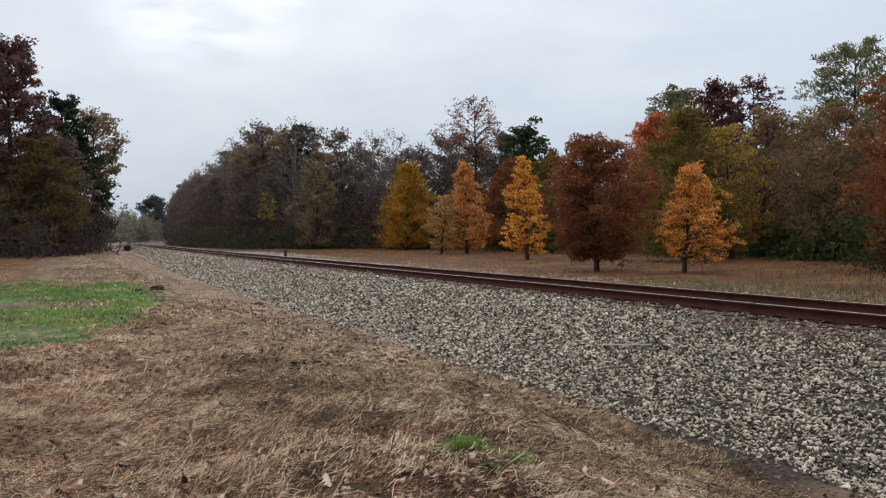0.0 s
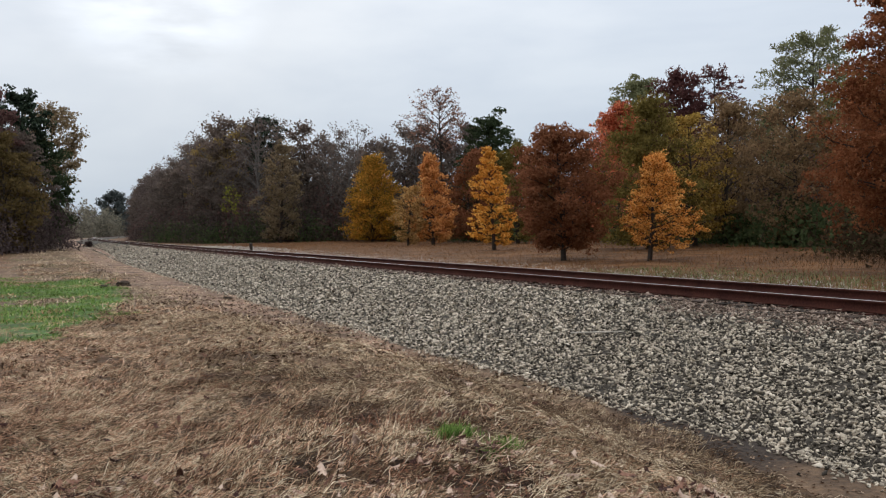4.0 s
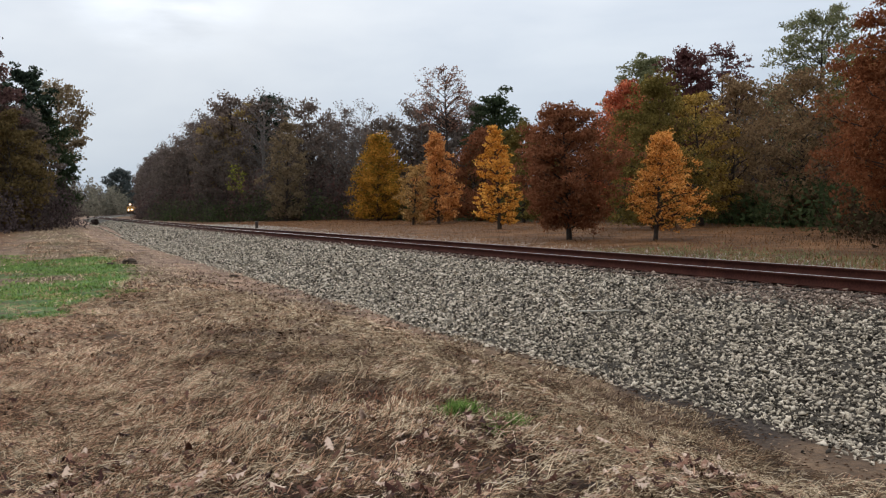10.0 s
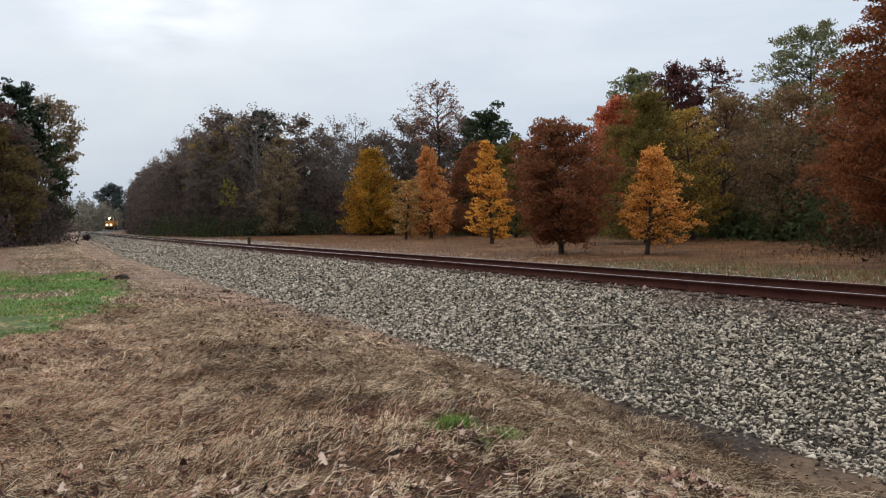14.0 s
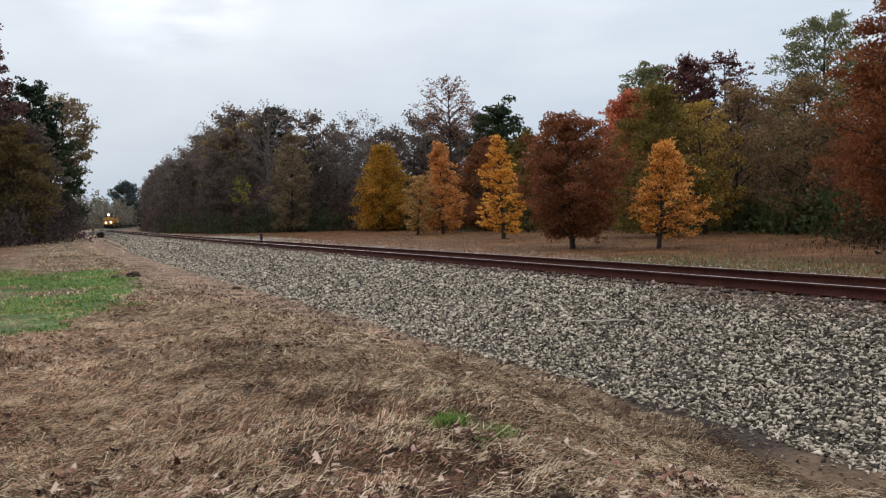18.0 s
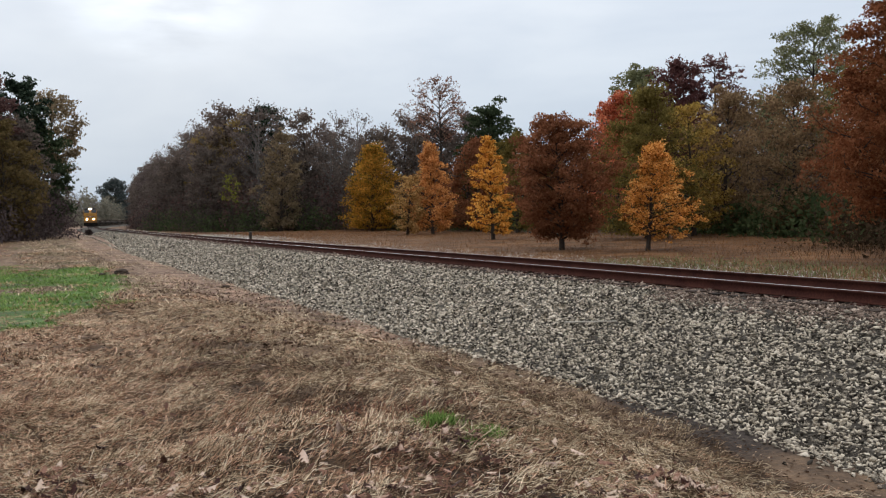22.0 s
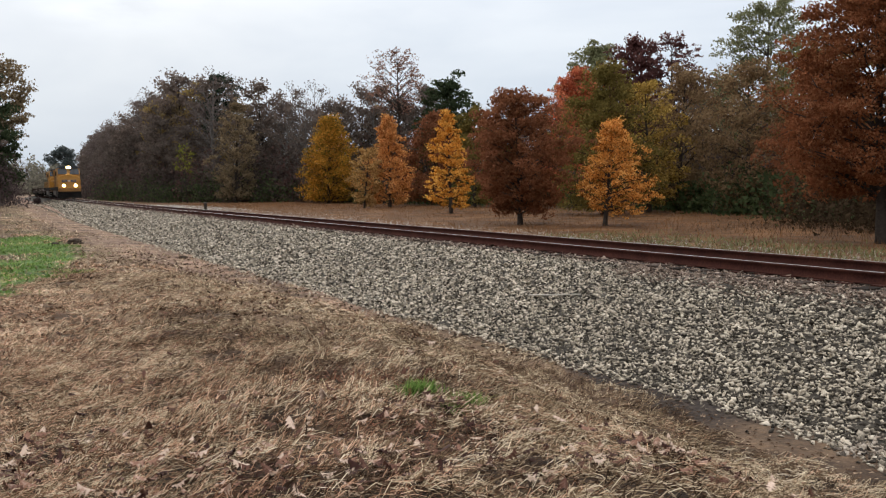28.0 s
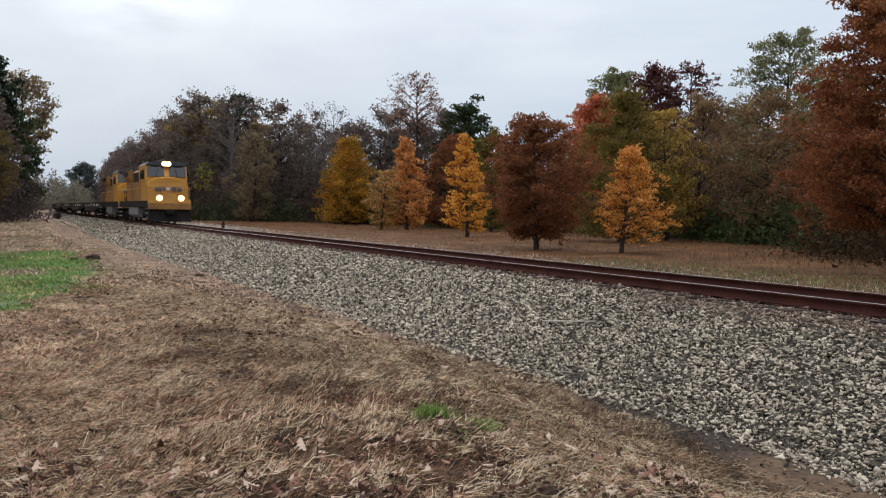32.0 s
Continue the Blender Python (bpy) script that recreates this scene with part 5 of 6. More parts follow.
stone_cloud("ballast_stones", C7, S7, 518, faces=FACES[:4])
C2, S2 = stones(502, 6.9, 10.6, 24, 60, 0.046, 0.037)
stone_cloud("ballast_stones", C2, S2, 512, faces=FACES[:4])
C3, S3 = stones(503, 6.95, 10.6, 60, 100, 0.08, 0.055)
stone_cloud("ballast_stones", C3, S3, 513, faces=FACES[:4])
C6, S6 = stones(505, 6.95, 10.6, 100, 150, 0.13, 0.07)
stone_cloud("ballast_stones", C6, S6, 517, faces=FACES[:4])
r = np.random.default_rng(58)
py = 3.8 + 42 * r.beta(1, 1.6, 420)
pu = 7.0 - np.abs(r.normal(0, 0.22, 420))
C5 = np.c_[pu, py, land(pu, py) + 0.012]
stone_cloud("ballast_stones", C5, 0.03 * r.lognormal(0, 0.25, 420), 515)
for seed, y0, y1, pitch, big in ((507, 3.6, 14, 0.034, 0.03), (508, 14, 45, 0.05, 0.038), (509, 45, 110, 0.09, 0.06)):
    C8, S8 = stones(seed, 10.55, 11.17, y0, y1, pitch, big)
    C8[:, 2] -= 0.008
    stone_cloud("ballast_stones", C8, S8, seed + 20, STONE_RUST, FACES[:4])
C4, S4 = stones(504, 11.3, 13.4, 4, 45, 0.085, 0.042)
C4[:, 2] -= 0.025
clear = np.abs(np.abs(C4[:, 0] - bend(C4[:, 1]) - TRACK) - HALF) > 0.16
C4, S4 = C4[clear], S4[clear]
stone_cloud("ballast_stones", C4, S4, 514, STONE_RUST)
r = np.random.default_rng(52)
stone_shapes = []
for k in range(8):
    stone_shapes.append(bpy.data.meshes.new("stone"))
    stone_shapes[-1].from_pydata(((CORNERS + r.normal(0, 0.32, (6, 3))) * np.array([1.0, 0.76, 0.4])).tolist(), [], FACES.tolist())
    stone_shapes[-1].materials.append(STONE_ONE)
bed_ob = bpy.data.objects["ballast_bed"]
for i in pick:
    ob = new("stone", stone_shapes[int(r.integers(8))])
    ob.parent = bed_ob
    ob.matrix_basis = Matrix.LocRotScale(Vector(C[i].tolist()), Euler((r.normal(0, 0.5), r.normal(0, 0.5), r.uniform(0, 6.28))), (float(S[i]),) * 3)

# ---- ties ----
tie_mesh = bmesh.new()
box(tie_mesh, -1.3, 1.3, -0.115, 0.115, -0.12, 0.0, 0.012)
tie_me = bpy.data.meshes.new("tie")
tie_mesh.to_mesh(tie_me)
tie_mesh.free()
tie_me.materials.append(TIE)
plate_mesh = bmesh.new()
box(plate_mesh, -0.17, 0.17, -0.1, 0.1, 0.0, 0.018)
plate_me = bpy.data.meshes.new("tie_plate")
plate_mesh.to_mesh(plate_me)
plate_mesh.free()
plate_me.materials.append(RAIL_SIDE)
ties = thing("railway_ties", Matrix(), "dark creosoted wooden ties under the rails", "railway ties")
r = np.random.default_rng(61)
for k in range(190):
    y = 1.0 + 0.52 * k
    ob = new("tie", tie_me)
    ob.parent = ties
    ob.matrix_basis = pose(TRACK + float(bend(y)) + r.normal(0, 0.02), y, TIE_Z + r.normal(0, 0.006), 0, 0, r.normal(0, 0.6))
    for s in (-1, 1):
        pl = new("tie_plate", plate_me)
        pl.parent = ob
        pl.location = (s * HALF, 0, 0)

# ---- small things beside the track ----
def lump(name, x, y, size, material, seed, label, category):
    bm = bmesh.new()
    bmesh.ops.create_icosphere(bm, subdivisions=3, radius=1)
    for v in bm.verts:
        k = 1 + 0.45 * noise.noise(v.co * 1.7 + Vector((seed, 0, 0))) + 0.2 * noise.noise(v.co * 5 + Vector((0, seed, 0)))
        v.co = Vector((v.co.x * size[0] * k, v.co.y * size[1] * k, v.co.z * size[2] * k))
    ob = part(name, bm, material, None, label)
    ob.location = (x, y, float(land(x, y)) + size[2] * 0.55)
    return tagged(ob, category=category)


lump("earth_clod", 3.85, 38.6, (0.3, 0.2, 0.13), MUD_DARK, 3, "dark clod of turned earth beside the green grass", "clod")
lump("earth_clod", 3.1, 37.9, (0.16, 0.14, 0.08), MUD_DARK, 9, "small dark clod of turned earth", "clod")
lump("earth_clod", 6.5, 31.0, (0.16, 0.12, 0.06), MUD_DARK, 14, "flat dark clod at the foot of the ballast", "clod")
lump("earth_clod", 5.3, 23.0, (0.09, 0.08, 0.04), MUD_DARK, 21, "flat dark clod on the dirt", "clod")


def marker_post():
    ob = thing("marker_post", pose(17.5, 74.6, float(land(17.5, 74.6))), "short dark wooden marker post beyond the rails", "post")
    bm = bmesh.new()
    box(bm, -0.11, 0.11, -0.11, 0.11, -0.2, 0.75, 0.02)
    part("post", bm, BARK, ob)
    bm = bmesh.new()
    box(bm, -0.13, 0.13, -0.13, 0.13, 0.75, 0.82, 0.02)
    part("post_cap", bm, BARK_PALE, ob)


marker_post()
bm = bmesh.new()
rod(bm, (8.55, 13.06, float(bed(8.55)) + 0.1), (8.9, 12.07, float(bed(8.9)) + 0.1), 0.013, 0.01, 6)
tagged(part("stick", bm, WOOD_GREY, None, "thin bleached stick lying on the ballast"), category="stick")
r = np.random.default_rng(77)
ball = r.normal(size=(900, 3))
ball *= (r.uniform(0.2, 1, 900) ** 0.5 / np.linalg.norm(ball, axis=1))[:, None]
V, F = leaf_quads(r, np.array([8.8, 136.0, float(land(8.8, 136.0)) + 0.42]) + ball * np.array([0.5, 0.5, 0.42]) * r.uniform(0.7, 1.3, (900, 1)), 0.13)
shrub = thing("shrub", Matrix(), "small dark bush beside the far track", "bush")
sheet("foliage", V, F, L_SHRUB, shrub)
bm = bmesh.new()
z = float(land(8.8, 136.0))
for k in range(7):
    rod(bm, (8.8, 136, z - 0.1), (8.8 + 0.4 * math.sin(k * 2.2), 136 + 0.4 * math.cos(k * 2.2), z + 0.75), 0.03, 0.008, 5)
part("stem_cluster", bm, BARK, shrub)

# ---- the train ----
YELLOW = mat("yellow_paint", (0.3, 0.125, 0.012), (0.5, 0.24, 0.024), 0.9, 0.45, 0, 0.05, 25, 0.002)
# darker copy of the yellow, with the hood side's shade put into the colour
YELLOW_SHADED = mat("shaded_yellow_paint", (0.1, 0.045, 0.013), (0.34, 0.15, 0.021), 0.7, 0.6, 0, 0.05, 6, 0.002)
GREY_ROOF = mat("grey_paint", (0.04, 0.04, 0.042), (0.09, 0.092, 0.095), 1.5, 0.75, 0, 0.1, 25, 0.003)
DARK = mat("grimy_steel", (0.007, 0.006, 0.006), (0.026, 0.022, 0.02), 2.5, 0.8, 0.2, 0.3, 20, 0.005)
SILVER = mat("tank_paint", (0.1, 0.098, 0.095), (0.22, 0.21, 0.2), 1.4, 0.6, 0.1, 0.1, 20, 0.004)
BLUE = mat("blue_grey_paint", (0.035, 0.04, 0.07), (0.08, 0.09, 0.13), 3, 0.5, 0, 0.02, 25)
GLASS = mat("cab_glass", (0.012, 0.014, 0.016), (0.02, 0.022, 0.025), 1, 0.08, 0, 0.0, 10)
WHEEL = mat("wheel_steel", (0.03, 0.025, 0.022), (0.08, 0.065, 0.055), 4, 0.6, 0.6, 0.1, 20)
DECK = mat("flatcar_brown", (0.02, 0.014, 0.011), (0.07, 0.048, 0.038), 1.4, 0.85, 0, 0.3, 12, 0.01)
WHITE_EDGE = mat("step_edge_white", (0.4, 0.4, 0.38), (0.6, 0.6, 0.58), 3, 0.6, 0, 0.1, 20)
TIMBER = mat("load_timber", (0.12, 0.10, 0.085), (0.34, 0.3, 0.26), 3, 0.85, 0, 0.3, 20, each=0.5)
LAMP = glow_mat("headlight", (1.0, 0.8, 0.5), 60.0)
# warm glowing disc round each lens, painting the lamp's glare
LAMP_HALO = glow_mat("headlight_halo", (1.0, 0.58, 0.2), 1.5)
LAMP_LOW = glow_mat("ditch_light", (1.0, 0.76, 0.44), 50.0)


def shaped(name, parent, material, maker, label=""):
    bm = bmesh.new()
    maker(bm)
    bmesh.ops.recalc_face_normals(bm, faces=bm.faces[:])
    return part(name, bm, material, parent, label)


def truck(parent, y, axles, base, wide=1.05):
    ys_ = [y + (i - (axles - 1) / 2) * base for i in range(axles)]
    span = (axles - 1) * base / 2 + 0.75

    def frame_of(bm):
        for s in (-1, 1):
            box(bm, s * wide - 0.1, s * wide + 0.1, y - span, y + span, 0.55, 0.85, 0.04)
            for q in ys_:
                box(bm, s * wide - 0.16, s * wide + 0.16, q - 0.2, q + 0.2, 0.36, 0.72, 0.04)
        box(bm, -wide, wide, y - 0.35, y + 0.35, 0.55, 0.95, 0.04)
    fr = shaped("truck_frame", parent, DARK, frame_of)
    for q in ys_:
        def wheels(bm, q=q):
            for s in (-1, 1):
                rod(bm, (s * 0.68, q, 0.5), (s * 0.81, q, 0.5), 0.5, None, 20)
                rod(bm, (s * 0.64, q, 0.5), (s * 0.68, q, 0.5), 0.53, None, 20)
            rod(bm, (-0.8, q, 0.5), (0.8, q, 0.5), 0.09)
        shaped("wheelset", fr, WHEEL, wheels)


def locomotive(label, lit=True):
    """A four-axle road diesel, nose towards -Y; its origin is on the rail head, 11.1 m behind the nose."""
    ob = thing("locomotive", Matrix(), label, "locomotive", "locomotives of the train")
    shaped("underframe", ob, DARK, lambda bm: (box(bm, -1.52, 1.52, -10.4, 6.4, 1.2, 1.62, 0.03), box(bm, -0.5, 0.5, -10.9, 6.9, 0.75, 1.2, 0.03)))
    for s in (-1, 1):
        shaped("walkway_edge", ob, DARK, lambda bm, s=s: box(bm, s * 1.515 - 0.03, s * 1.515 + 0.03, -10.3, 6.3, 1.55, 1.68))
    shaped("fuel_tank", ob, SILVER, lambda bm: prism(bm, [(-1.1, 0.35), (1.1, 0.35), (1.42, 0.6), (1.42, 1.18), (-1.42, 1.18), (-1.42, 0.6)], -4.8, 0.8), "grey painted fuel tank")
    truck(ob, -7.3, 2, 2.7)
    truck(ob, 3.3, 2, 2.7)
    # pilot with plough, steps
    def pilot(bm):
        side_prism(bm, [(-11.0, 0.16), (-10.5, 0.16), (-10.35, 1.2), (-10.75, 1.2)], -1.5, 1.5)
        box(bm, -0.25, 0.25, -11.35, -10.7, 0.7, 1.0, 0.05)
        for s in (-1, 1):
            for z in (0.45, 0.8, 1.15):
                box(bm, s * 1.5 - 0.12, s * 1.5 + 0.12, -10.4, -9.8, z, z + 0.04)
    shaped("pilot", ob, DARK, pilot, "dark snow plough pilot")
    shaped("anticlimber", ob, YELLOW_SHADED, lambda bm: side_prism(bm, [(-11.05, 1.06), (-10.4, 1.06), (-10.4, 1.5), (-11.02, 1.5)], -1.5, 1.5), "brownish yellow anticlimber")
    shaped("front_platform", ob, YELLOW, lambda bm: side_prism(bm, [(-11.0, 1.504), (-10.4, 1.504), (-10.4, 1.74), (-10.96, 1.74)], -1.5, 1.5))
    # nose and cab
    def nose(bm):
        arch = [(-1.48, 1.62), (1.48, 1.62), (1.48, 2.9), (1.3, 3.13), (0.8, 3.33), (0.3, 3.4), (-0.3, 3.4), (-0.8, 3.33), (-1.3, 3.13), (-1.48, 2.9)]
        prism(bm, arch, -10.15, -9.3)
        for v in bm.verts:
            if v.co.y < -9.7 and v.co.z > 2.85:
                v.co.y += 0.2
            if v.co.y > -9.7 and v.co.z > 2.85:
                v.co.z += 0.14
        bmesh.ops.bevel(bm, geom=bm.edges[:], offset=0.05, segments=2, affect="EDGES")
    shaped("nose", ob, YELLOW, nose, "armour-yellow arched wide nose")
    for s in (-1, 1):
        shaped("nose_emblem", ob, BLUE, lambda bm, s=s: box(bm, s * 0.6 - 0.36, s * 0.6 + 0.36, -10.175, -10.14, 2.42, 2.72), "blue-grey wing emblem as a plain bar")
    # plain pale bar added in place of the white lettering between the emblem bars
    shaped("nose_lettering", ob, WHITE_EDGE, lambda bm: box(bm, -0.12, 0.12, -10.17, -10.14, 2.46, 2.66, 0.01), "small pale bar for the lettering")
    shaped("nose_door", ob, YELLOW, lambda bm: box(bm, 0.7, 1.1, -10.165, -10.14, 1.7, 2.35, 0.01))
    def cab(bm):
        side_prism(bm, [(-9.6, 1.62), (-5.9, 1.62), (-5.9, 4.35), (-9.05, 4.35), (-9.52, 3.4)], -1.52, 1.52)
        bmesh.ops.bevel(bm, geom=bm.edges[:], offset=0.07, segments=2, affect="EDGES")
    shaped("cab", ob, YELLOW, cab)
    shaped("cab_roof", ob, GREY_ROOF, lambda bm: prism(bm, [(-1.5, 4.35), (1.5, 4.35), (1.25, 4.58), (0.6, 4.68), (-0.6, 4.68), (-1.25, 4.58)], -9.15, -5.9))
    for s in (-1, 1):
        def shield(bm, s=s):
            side_prism(bm, [(-9.57, 3.5), (-9.51, 3.48), (-9.13, 4.24), (-9.19, 4.26)], s * 0.8 - 0.6, s * 0.8 + 0.6)
        shaped("windshield", ob, GLASS, shield)
        shaped("side_window", ob, GLASS, lambda bm, s=s: (box(bm, s * 1.525 - 0.02, s * 1.525 + 0.02, -8.75, -7.75, 3.3, 4.0), box(bm, s * 1.525 - 0.02, s * 1.525 + 0.02, -7.55, -6.8, 3.3, 4.0)))
        shaped("number_board", ob, GLASS, lambda bm, s=s: box(bm, s * 0.85 - 0.32, s * 0.85 + 0.32, -9.28, -9.1, 4.3, 4.52, 0.02), "dark number board with plain bars")
    for s in (-1, 1):
        shaped("roof_edge", ob, WHITE_EDGE, lambda bm, s=s: rod(bm, (s * 1.46, -9.1, 4.38), (s * 1.46, -5.95, 4.38), 0.035, None, 6), "pale rain gutter along the cab roof")
        shaped("cab_side_door", ob, YELLOW_SHADED, lambda bm, s=s: box(bm, s * 1.522 - 0.02, s * 1.522 + 0.02, -6.7, -6.05, 1.7, 3.7, 0.01))
        shaped("door_frame", ob, DARK, lambda bm, s=s: box(bm, s * 1.525 - 0.012, s * 1.525 + 0.012, -6.82, -6.7, 1.66, 3.8))
        shaped("mirror", ob, DARK, lambda bm, s=s: (box(bm, s * 1.66 - 0.05, s * 1.66 + 0.05, -8.95, -8.8, 3.3, 3.8, 0.02), rod(bm, (s * 1.5, -8.88, 3.5), (s * 1.64, -8.88, 3.5), 0.02, None, 6)))
        shaped("wiper", ob, DARK, lambda bm, s=s: rod(bm, (s * 0.8, -9.62, 3.52), (s * 0.62, -9.36, 4.06), 0.015, None, 5))
        shaped("window_frame", ob, YELLOW, lambda bm, s=s: (box(bm, s * 1.528 - 0.015, s * 1.528 + 0.015, -7.72, -7.58, 3.2, 4.1), box(bm, s * 1.528 - 0.015, s * 1.528 + 0.015, -8.85, -6.75, 3.2, 3.28)))
        shaped("air_hose", ob, DARK, lambda bm, s=s: (rod(bm, (s * 0.5, -11.02, 1.0), (s * 0.55, -11.2, 0.55), 0.03, None, 6), rod(bm, (s * 0.55, -11.2, 0.55), (s * 0.42, -11.15, 0.35), 0.03, None, 6)))
        shaped("grab_iron", ob, YELLOW, lambda bm, s=s: (rod(bm, (s * 1.3, -10.2, 2.0), (s * 1.3, -10.2, 2.75), 0.02, None, 5), rod(bm, (s * 1.3, -10.2, 2.0), (s * 1.3, -10.12, 2.0), 0.02, None, 5), rod(bm, (s * 1.3, -10.2, 2.75), (s * 1.3, -10.12, 2.75), 0.02, None, 5)))
    # headlights
    shaped("headlight_housing", ob, GREY_ROOF, lambda bm: box(bm, -0.36, 0.36, -9.35, -9.0, 4.26, 4.66, 0.05))
    for s in (-1, 1):
        lamp = shaped("headlight", ob, LAMP_HALO if lit else GLASS, lambda bm, s=s: rod(bm, (s * 0.15, -9.4, 4.46), (s * 0.15, -9.3, 4.46), 0.2, None, 16), "glowing warm headlight" if lit else "")
        shaped("lens", lamp, LAMP if lit else GLASS, lambda bm, s=s: rod(bm, (s * 0.15, -9.43, 4.46), (s * 0.15, -9.4, 4.46), 0.125, None, 16), "bright lens" if lit else "")
        ditch = shaped("ditch_light", ob, LAMP_HALO if lit else GLASS, lambda bm, s=s: rod(bm, (s * 0.77, -11.15, 1.88), (s * 0.77, -11.05, 1.88), 0.24, None, 16), "glowing warm ditch light" if lit else "")
        shaped("lens", ditch, LAMP_LOW if lit else GLASS, lambda bm, s=s: rod(bm, (s * 0.77, -11.18, 1.88), (s * 0.77, -11.15, 1.88), 0.15, None, 16), "bright lens" if lit else "")
        shaped("ditch_light_housing", ob, DARK, lambda bm, s=s: box(bm, s * 0.77 - 0.2, s * 0.77 + 0.2, -11.06, -10.8, 1.7, 2.06, 0.03))
    # long hood
    def hood(bm):
        prism(bm, [(-0.95, 1.62), (0.92, 1.62), (0.92, 4.1), (0.7, 4.32), (-0.7, 4.32), (-0.92, 4.1)], -5.95, 6.1)
    shaped("long_hood", ob, YELLOW_SHADED, hood)
    for s in (-1, 1):
        for y in np.arange(-4.6, 1.6, 0.98):
            shaped("hood_door", ob, YELLOW_SHADED, lambda bm, s=s, y=y: box(bm, s * 0.93 - 0.015, s * 0.93 + 0.015, y, y + 0.9, 1.75, 3.25, 0.01))
            shaped("door_gap", ob, DARK, lambda bm, s=s, y=y: box(bm, s * 0.935 - 0.012, s * 0.935 + 0.012, y + 0.89, y + 0.985, 1.75, 3.3))
        shaped("cab_door", ob, DARK, lambda bm, s=s: box(bm, s * 1.0 - 0.05, s * 1.0 + 0.05, -5.97, -5.9, 1.7, 3.9))
        for z in (0.4, 0.75, 1.1):
            for y in (-10.1, 6.1):
                shaped("step", ob, WHITE_EDGE, lambda bm, s=s, y=y, z=z: box(bm, s * 1.46 - 0.1, s * 1.46 + 0.1, y - 0.35, y + 0.35, z, z + 0.04, 0.01))
        shaped("hood_louvre", ob, DARK, lambda bm, s=s: box(bm, s * 0.93 - 0.02, s * 0.93 + 0.02, -3.3, 1.6, 3.3, 4.05, 0.02), "dark louvred air intake")
        shaped("radiator_flare", ob, YELLOW_SHADED, lambda bm, s=s: prism(bm, [(s * 0.9, 3.3), (s * 1.25, 3.75), (s * 1.25, 4.3), (s * 0.9, 4.4)], 2.3, 5.9))
        shaped("radiator_grille", ob, DARK, lambda bm, s=s: box(bm, s * 1.26 - 0.02, s * 1.26 + 0.02, 2.5, 5.7, 3.82, 4.22))
        shaped("equipment_box", ob, YELLOW_SHADED, lambda bm, s=s: box(bm, s * 1.2 - 0.28, s * 1.2 + 0.28, -5.9, -3.4, 1.62, 2.5 if s > 0 else 2.2, 0.03))
    shaped("hood_roof", ob, GREY_ROOF, lambda bm: (box(bm, -0.75, 0.75, -5.8, 6.0, 4.3, 4.42, 0.03), box(bm, -0.9, 0.9, -3.4, 0.2, 4.32, 4.6, 0.06), box(bm, -1.2, 1.2, 2.4, 5.8, 4.34, 4.46, 0.03)))
    for y in (3.2, 4.9):
        shaped("roof_fan", ob, DARK, lambda bm, y=y: rod(bm, (0, y, 4.42), (0, y, 4.6), 0.6, None, 20))
    shaped("exhaust_stack", ob, DARK, lambda bm: box(bm, -0.25, 0.25, 0.5, 1.5, 4.4, 4.62, 0.03))
    shaped("horn", ob, GREY_ROOF, lambda bm: (rod(bm, (0.2, -6.6, 4.75), (0.2, -7.1, 4.8), 0.04, 0.09), rod(bm, (0, -6.6, 4.65), (0.2, -6.6, 4.78), 0.03)))
    for s in (-1, 1):
        def handrail(bm, s=s):
            x = s * 1.48
            rod(bm, (x, -5.8, 2.65), (x, 6.2, 2.65), 0.025, None, 6)
            for y in np.arange(-5.6, 6.3, 1.6):
                rod(bm, (x, y, 1.62), (x, y, 2.65), 0.022, None, 6)
            rod(bm, (x, -10.4, 1.7), (x, -10.4, 2.7), 0.025, None, 6)
            rod(bm, (s * 0.5, -10.75, 2.6), (x, -10.4, 2.7), 0.022, None, 6)
            rod(bm, (s * 0.5, -10.75, 1.7), (s * 0.5, -10.75, 2.6), 0.022, None, 6)
        shaped("handrail", ob, YELLOW, handrail)
    return ob


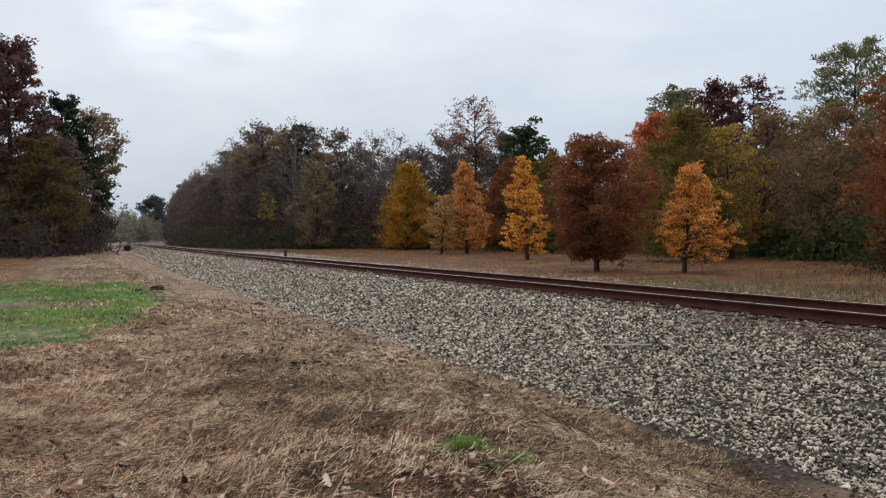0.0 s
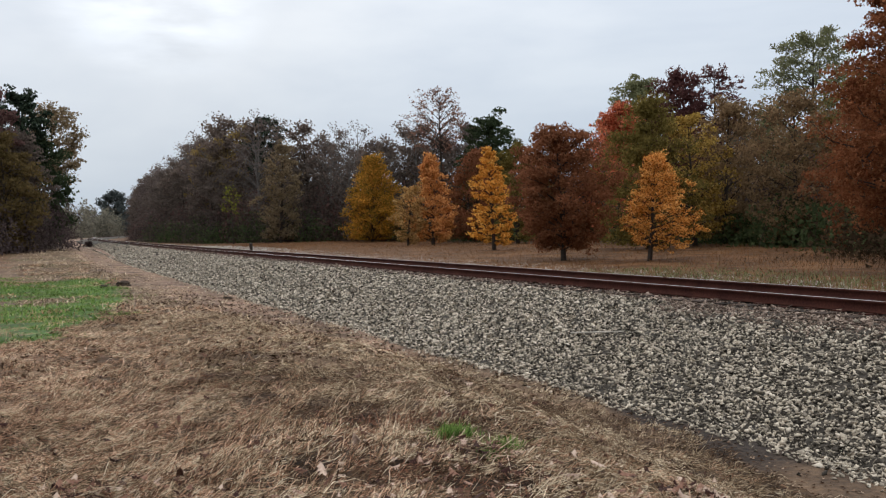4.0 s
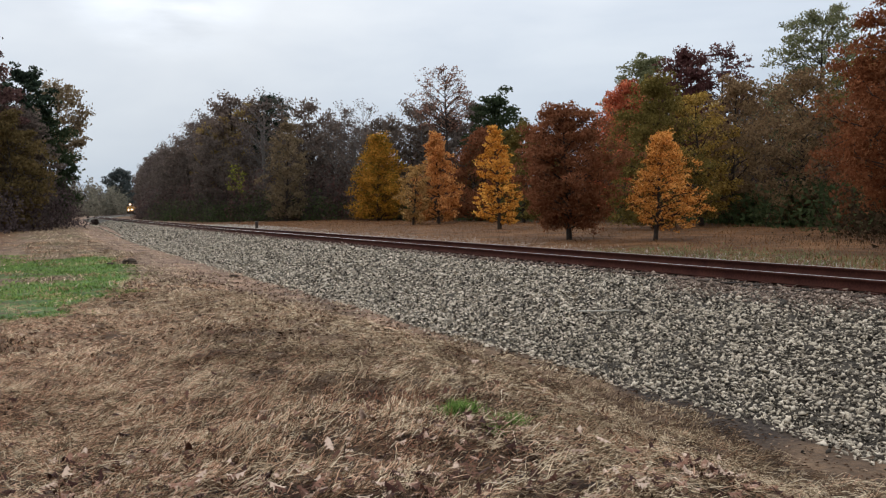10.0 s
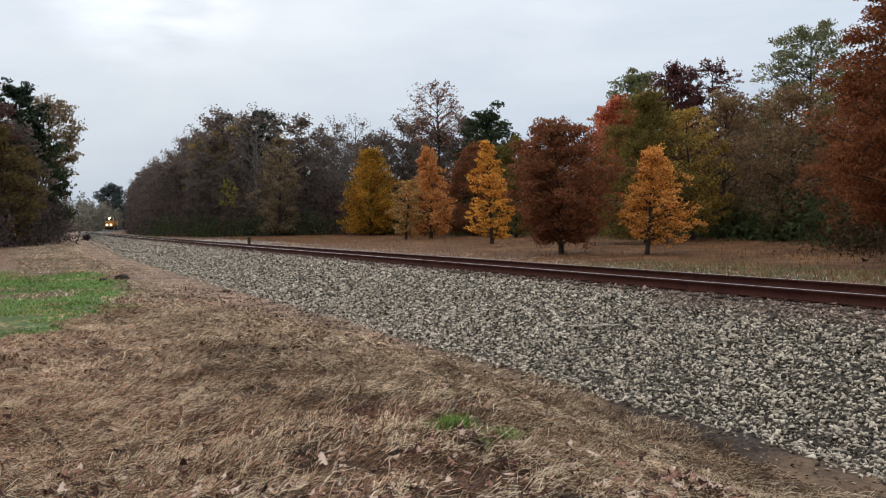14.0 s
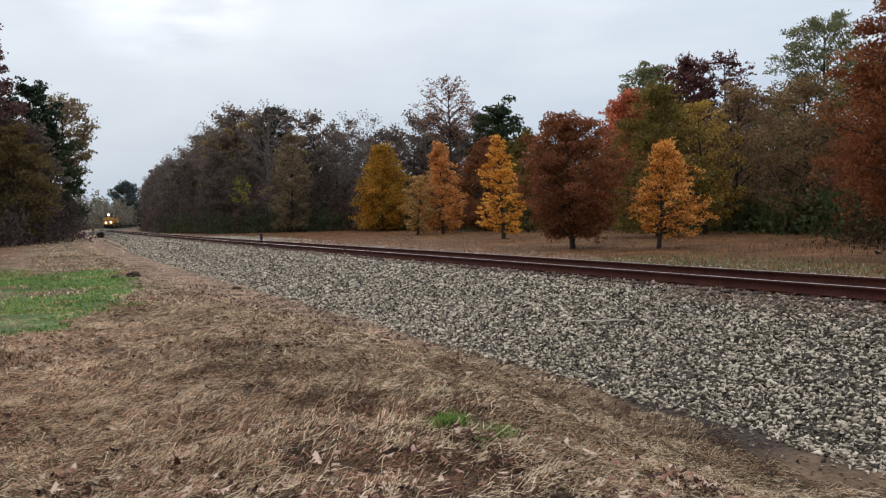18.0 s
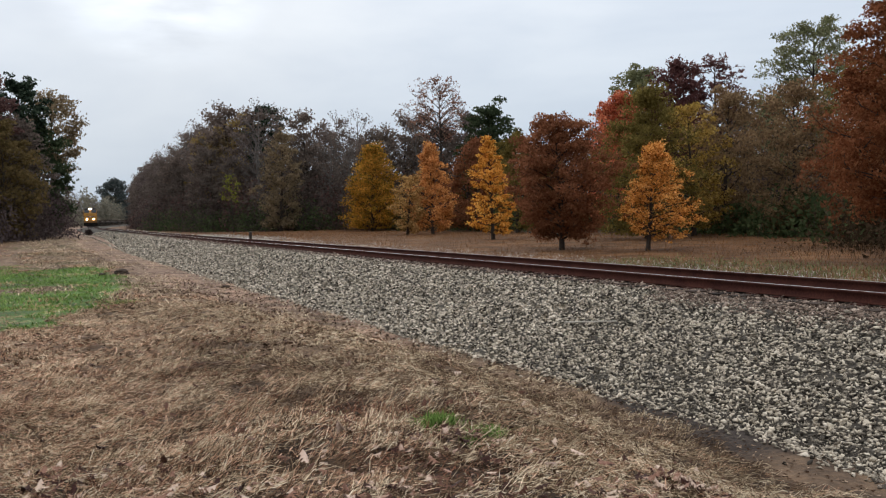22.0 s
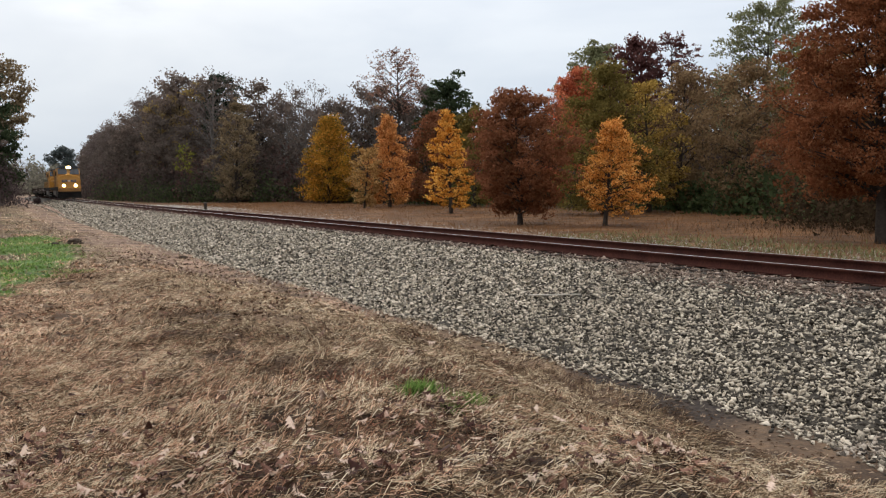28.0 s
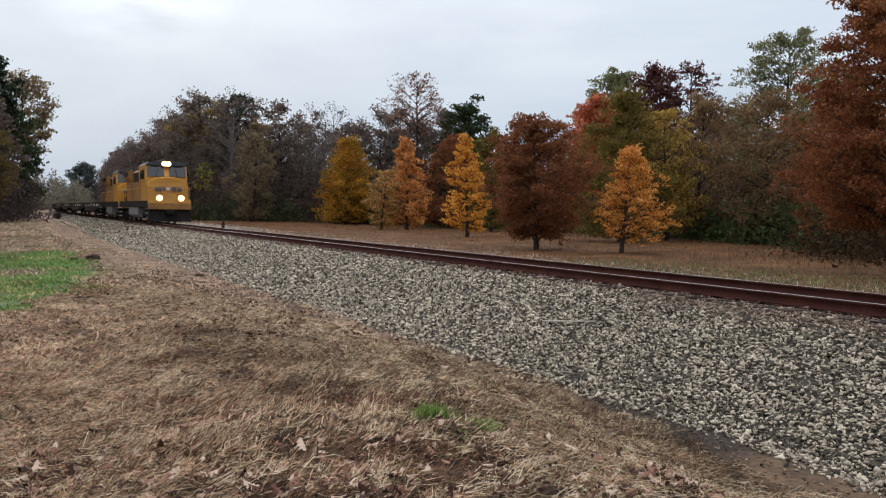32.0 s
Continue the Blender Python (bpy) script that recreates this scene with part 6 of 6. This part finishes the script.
def flat_car(label):
    ob = thing("flat_car", Matrix(), label, "railway wagon", "flat cars of the train")
    shaped("deck", ob, DECK, lambda bm: box(bm, -1.4, 1.4, -13.0, 13.0, 1.02, 1.2, 0.02))
    shaped("centre_sill", ob, DECK, lambda bm: side_prism(bm, [(-12.6, 1.02), (-9, 0.95), (-6.5, 0.5), (6.5, 0.5), (9, 0.95), (12.6, 1.02)], -0.35, 0.35))
    for s in (-1, 1):
        shaped("side_sill", ob, DECK, lambda bm, s=s: side_prism(bm, [(-13, 1.2), (-13, 0.95), (-8, 0.9), (-6, 0.62), (6, 0.62), (8, 0.9), (13, 0.95), (13, 1.2)], s * 1.4 - 0.05, s * 1.4 + 0.05))
        for y in (-12.4, -8, -4, 0, 4, 8, 12.4):
            shaped("stake", ob, DECK, lambda bm, s=s, y=y: box(bm, s * 1.45 - 0.05, s * 1.45 + 0.05, y - 0.08, y + 0.08, 0.9, 1.55))
    for s in (-1, 1):
        shaped("end_board", ob, DECK, lambda bm: box(bm, -1.35, 1.35, s * 12.875 - 0.075, s * 12.875 + 0.075, 1.2, 1.7, 0.02))
    for i, (y, h) in enumerate(((-9, 0.28), (-3, 0.18), (3, 0.3), (9.2, 0.2))):
        shaped("load_bundle", ob, TIMBER, lambda bm, y=y, h=h: box(bm, -1.1, 1.1, y - 2.1, y + 2.1, 1.2, 1.2 + h, 0.03))
    truck(ob, -9.6, 2, 1.75)
    truck(ob, 9.6, 2, 1.75)
    return ob


FRONT_32, SPEED = 67.9, 17.1       # the nose at 32 s, metres a second


def on_track(s):
    """The pose on the rails at s metres along the line from the camera's side."""
    slope = float(bend(s + 1.0) - bend(s - 1.0)) / 2.0
    return pose(TRACK + float(bend(s)), s, RAIL_Z, 0, 0, -math.degrees(math.atan(slope)))


# arc length along the bending line, to keep the couplings closed
S_Y = np.linspace(-60, 1600, 3321)
S_L = np.concatenate([[0], np.cumsum(np.sqrt(np.diff(S_Y) ** 2 + np.diff(bend(S_Y)) ** 2))])


def motions():
    lead = locomotive("yellow and grey diesel locomotive with lit headlights")
    second = locomotive("yellow and grey second diesel locomotive coupled behind the first", False)
    wagon = flat_car("low dark brown flat car with a sparse load")
    cars = [(lead, 11.1), (second, 29.3)]
    for i in range(14):
        cars.append((wagon if i == 0 else copy_thing(wagon, Matrix()), 50.0 + 27.2 * i))
    start = np.interp(FRONT_32, S_Y, S_L)
    for ob, back in cars:
        rows = []
        for t in range(0, 33):
            y = float(np.interp(start + back + SPEED * (32 - t), S_L, S_Y))
            rows.append((t, on_track(y)))
        walk(ob, rows)


motions()
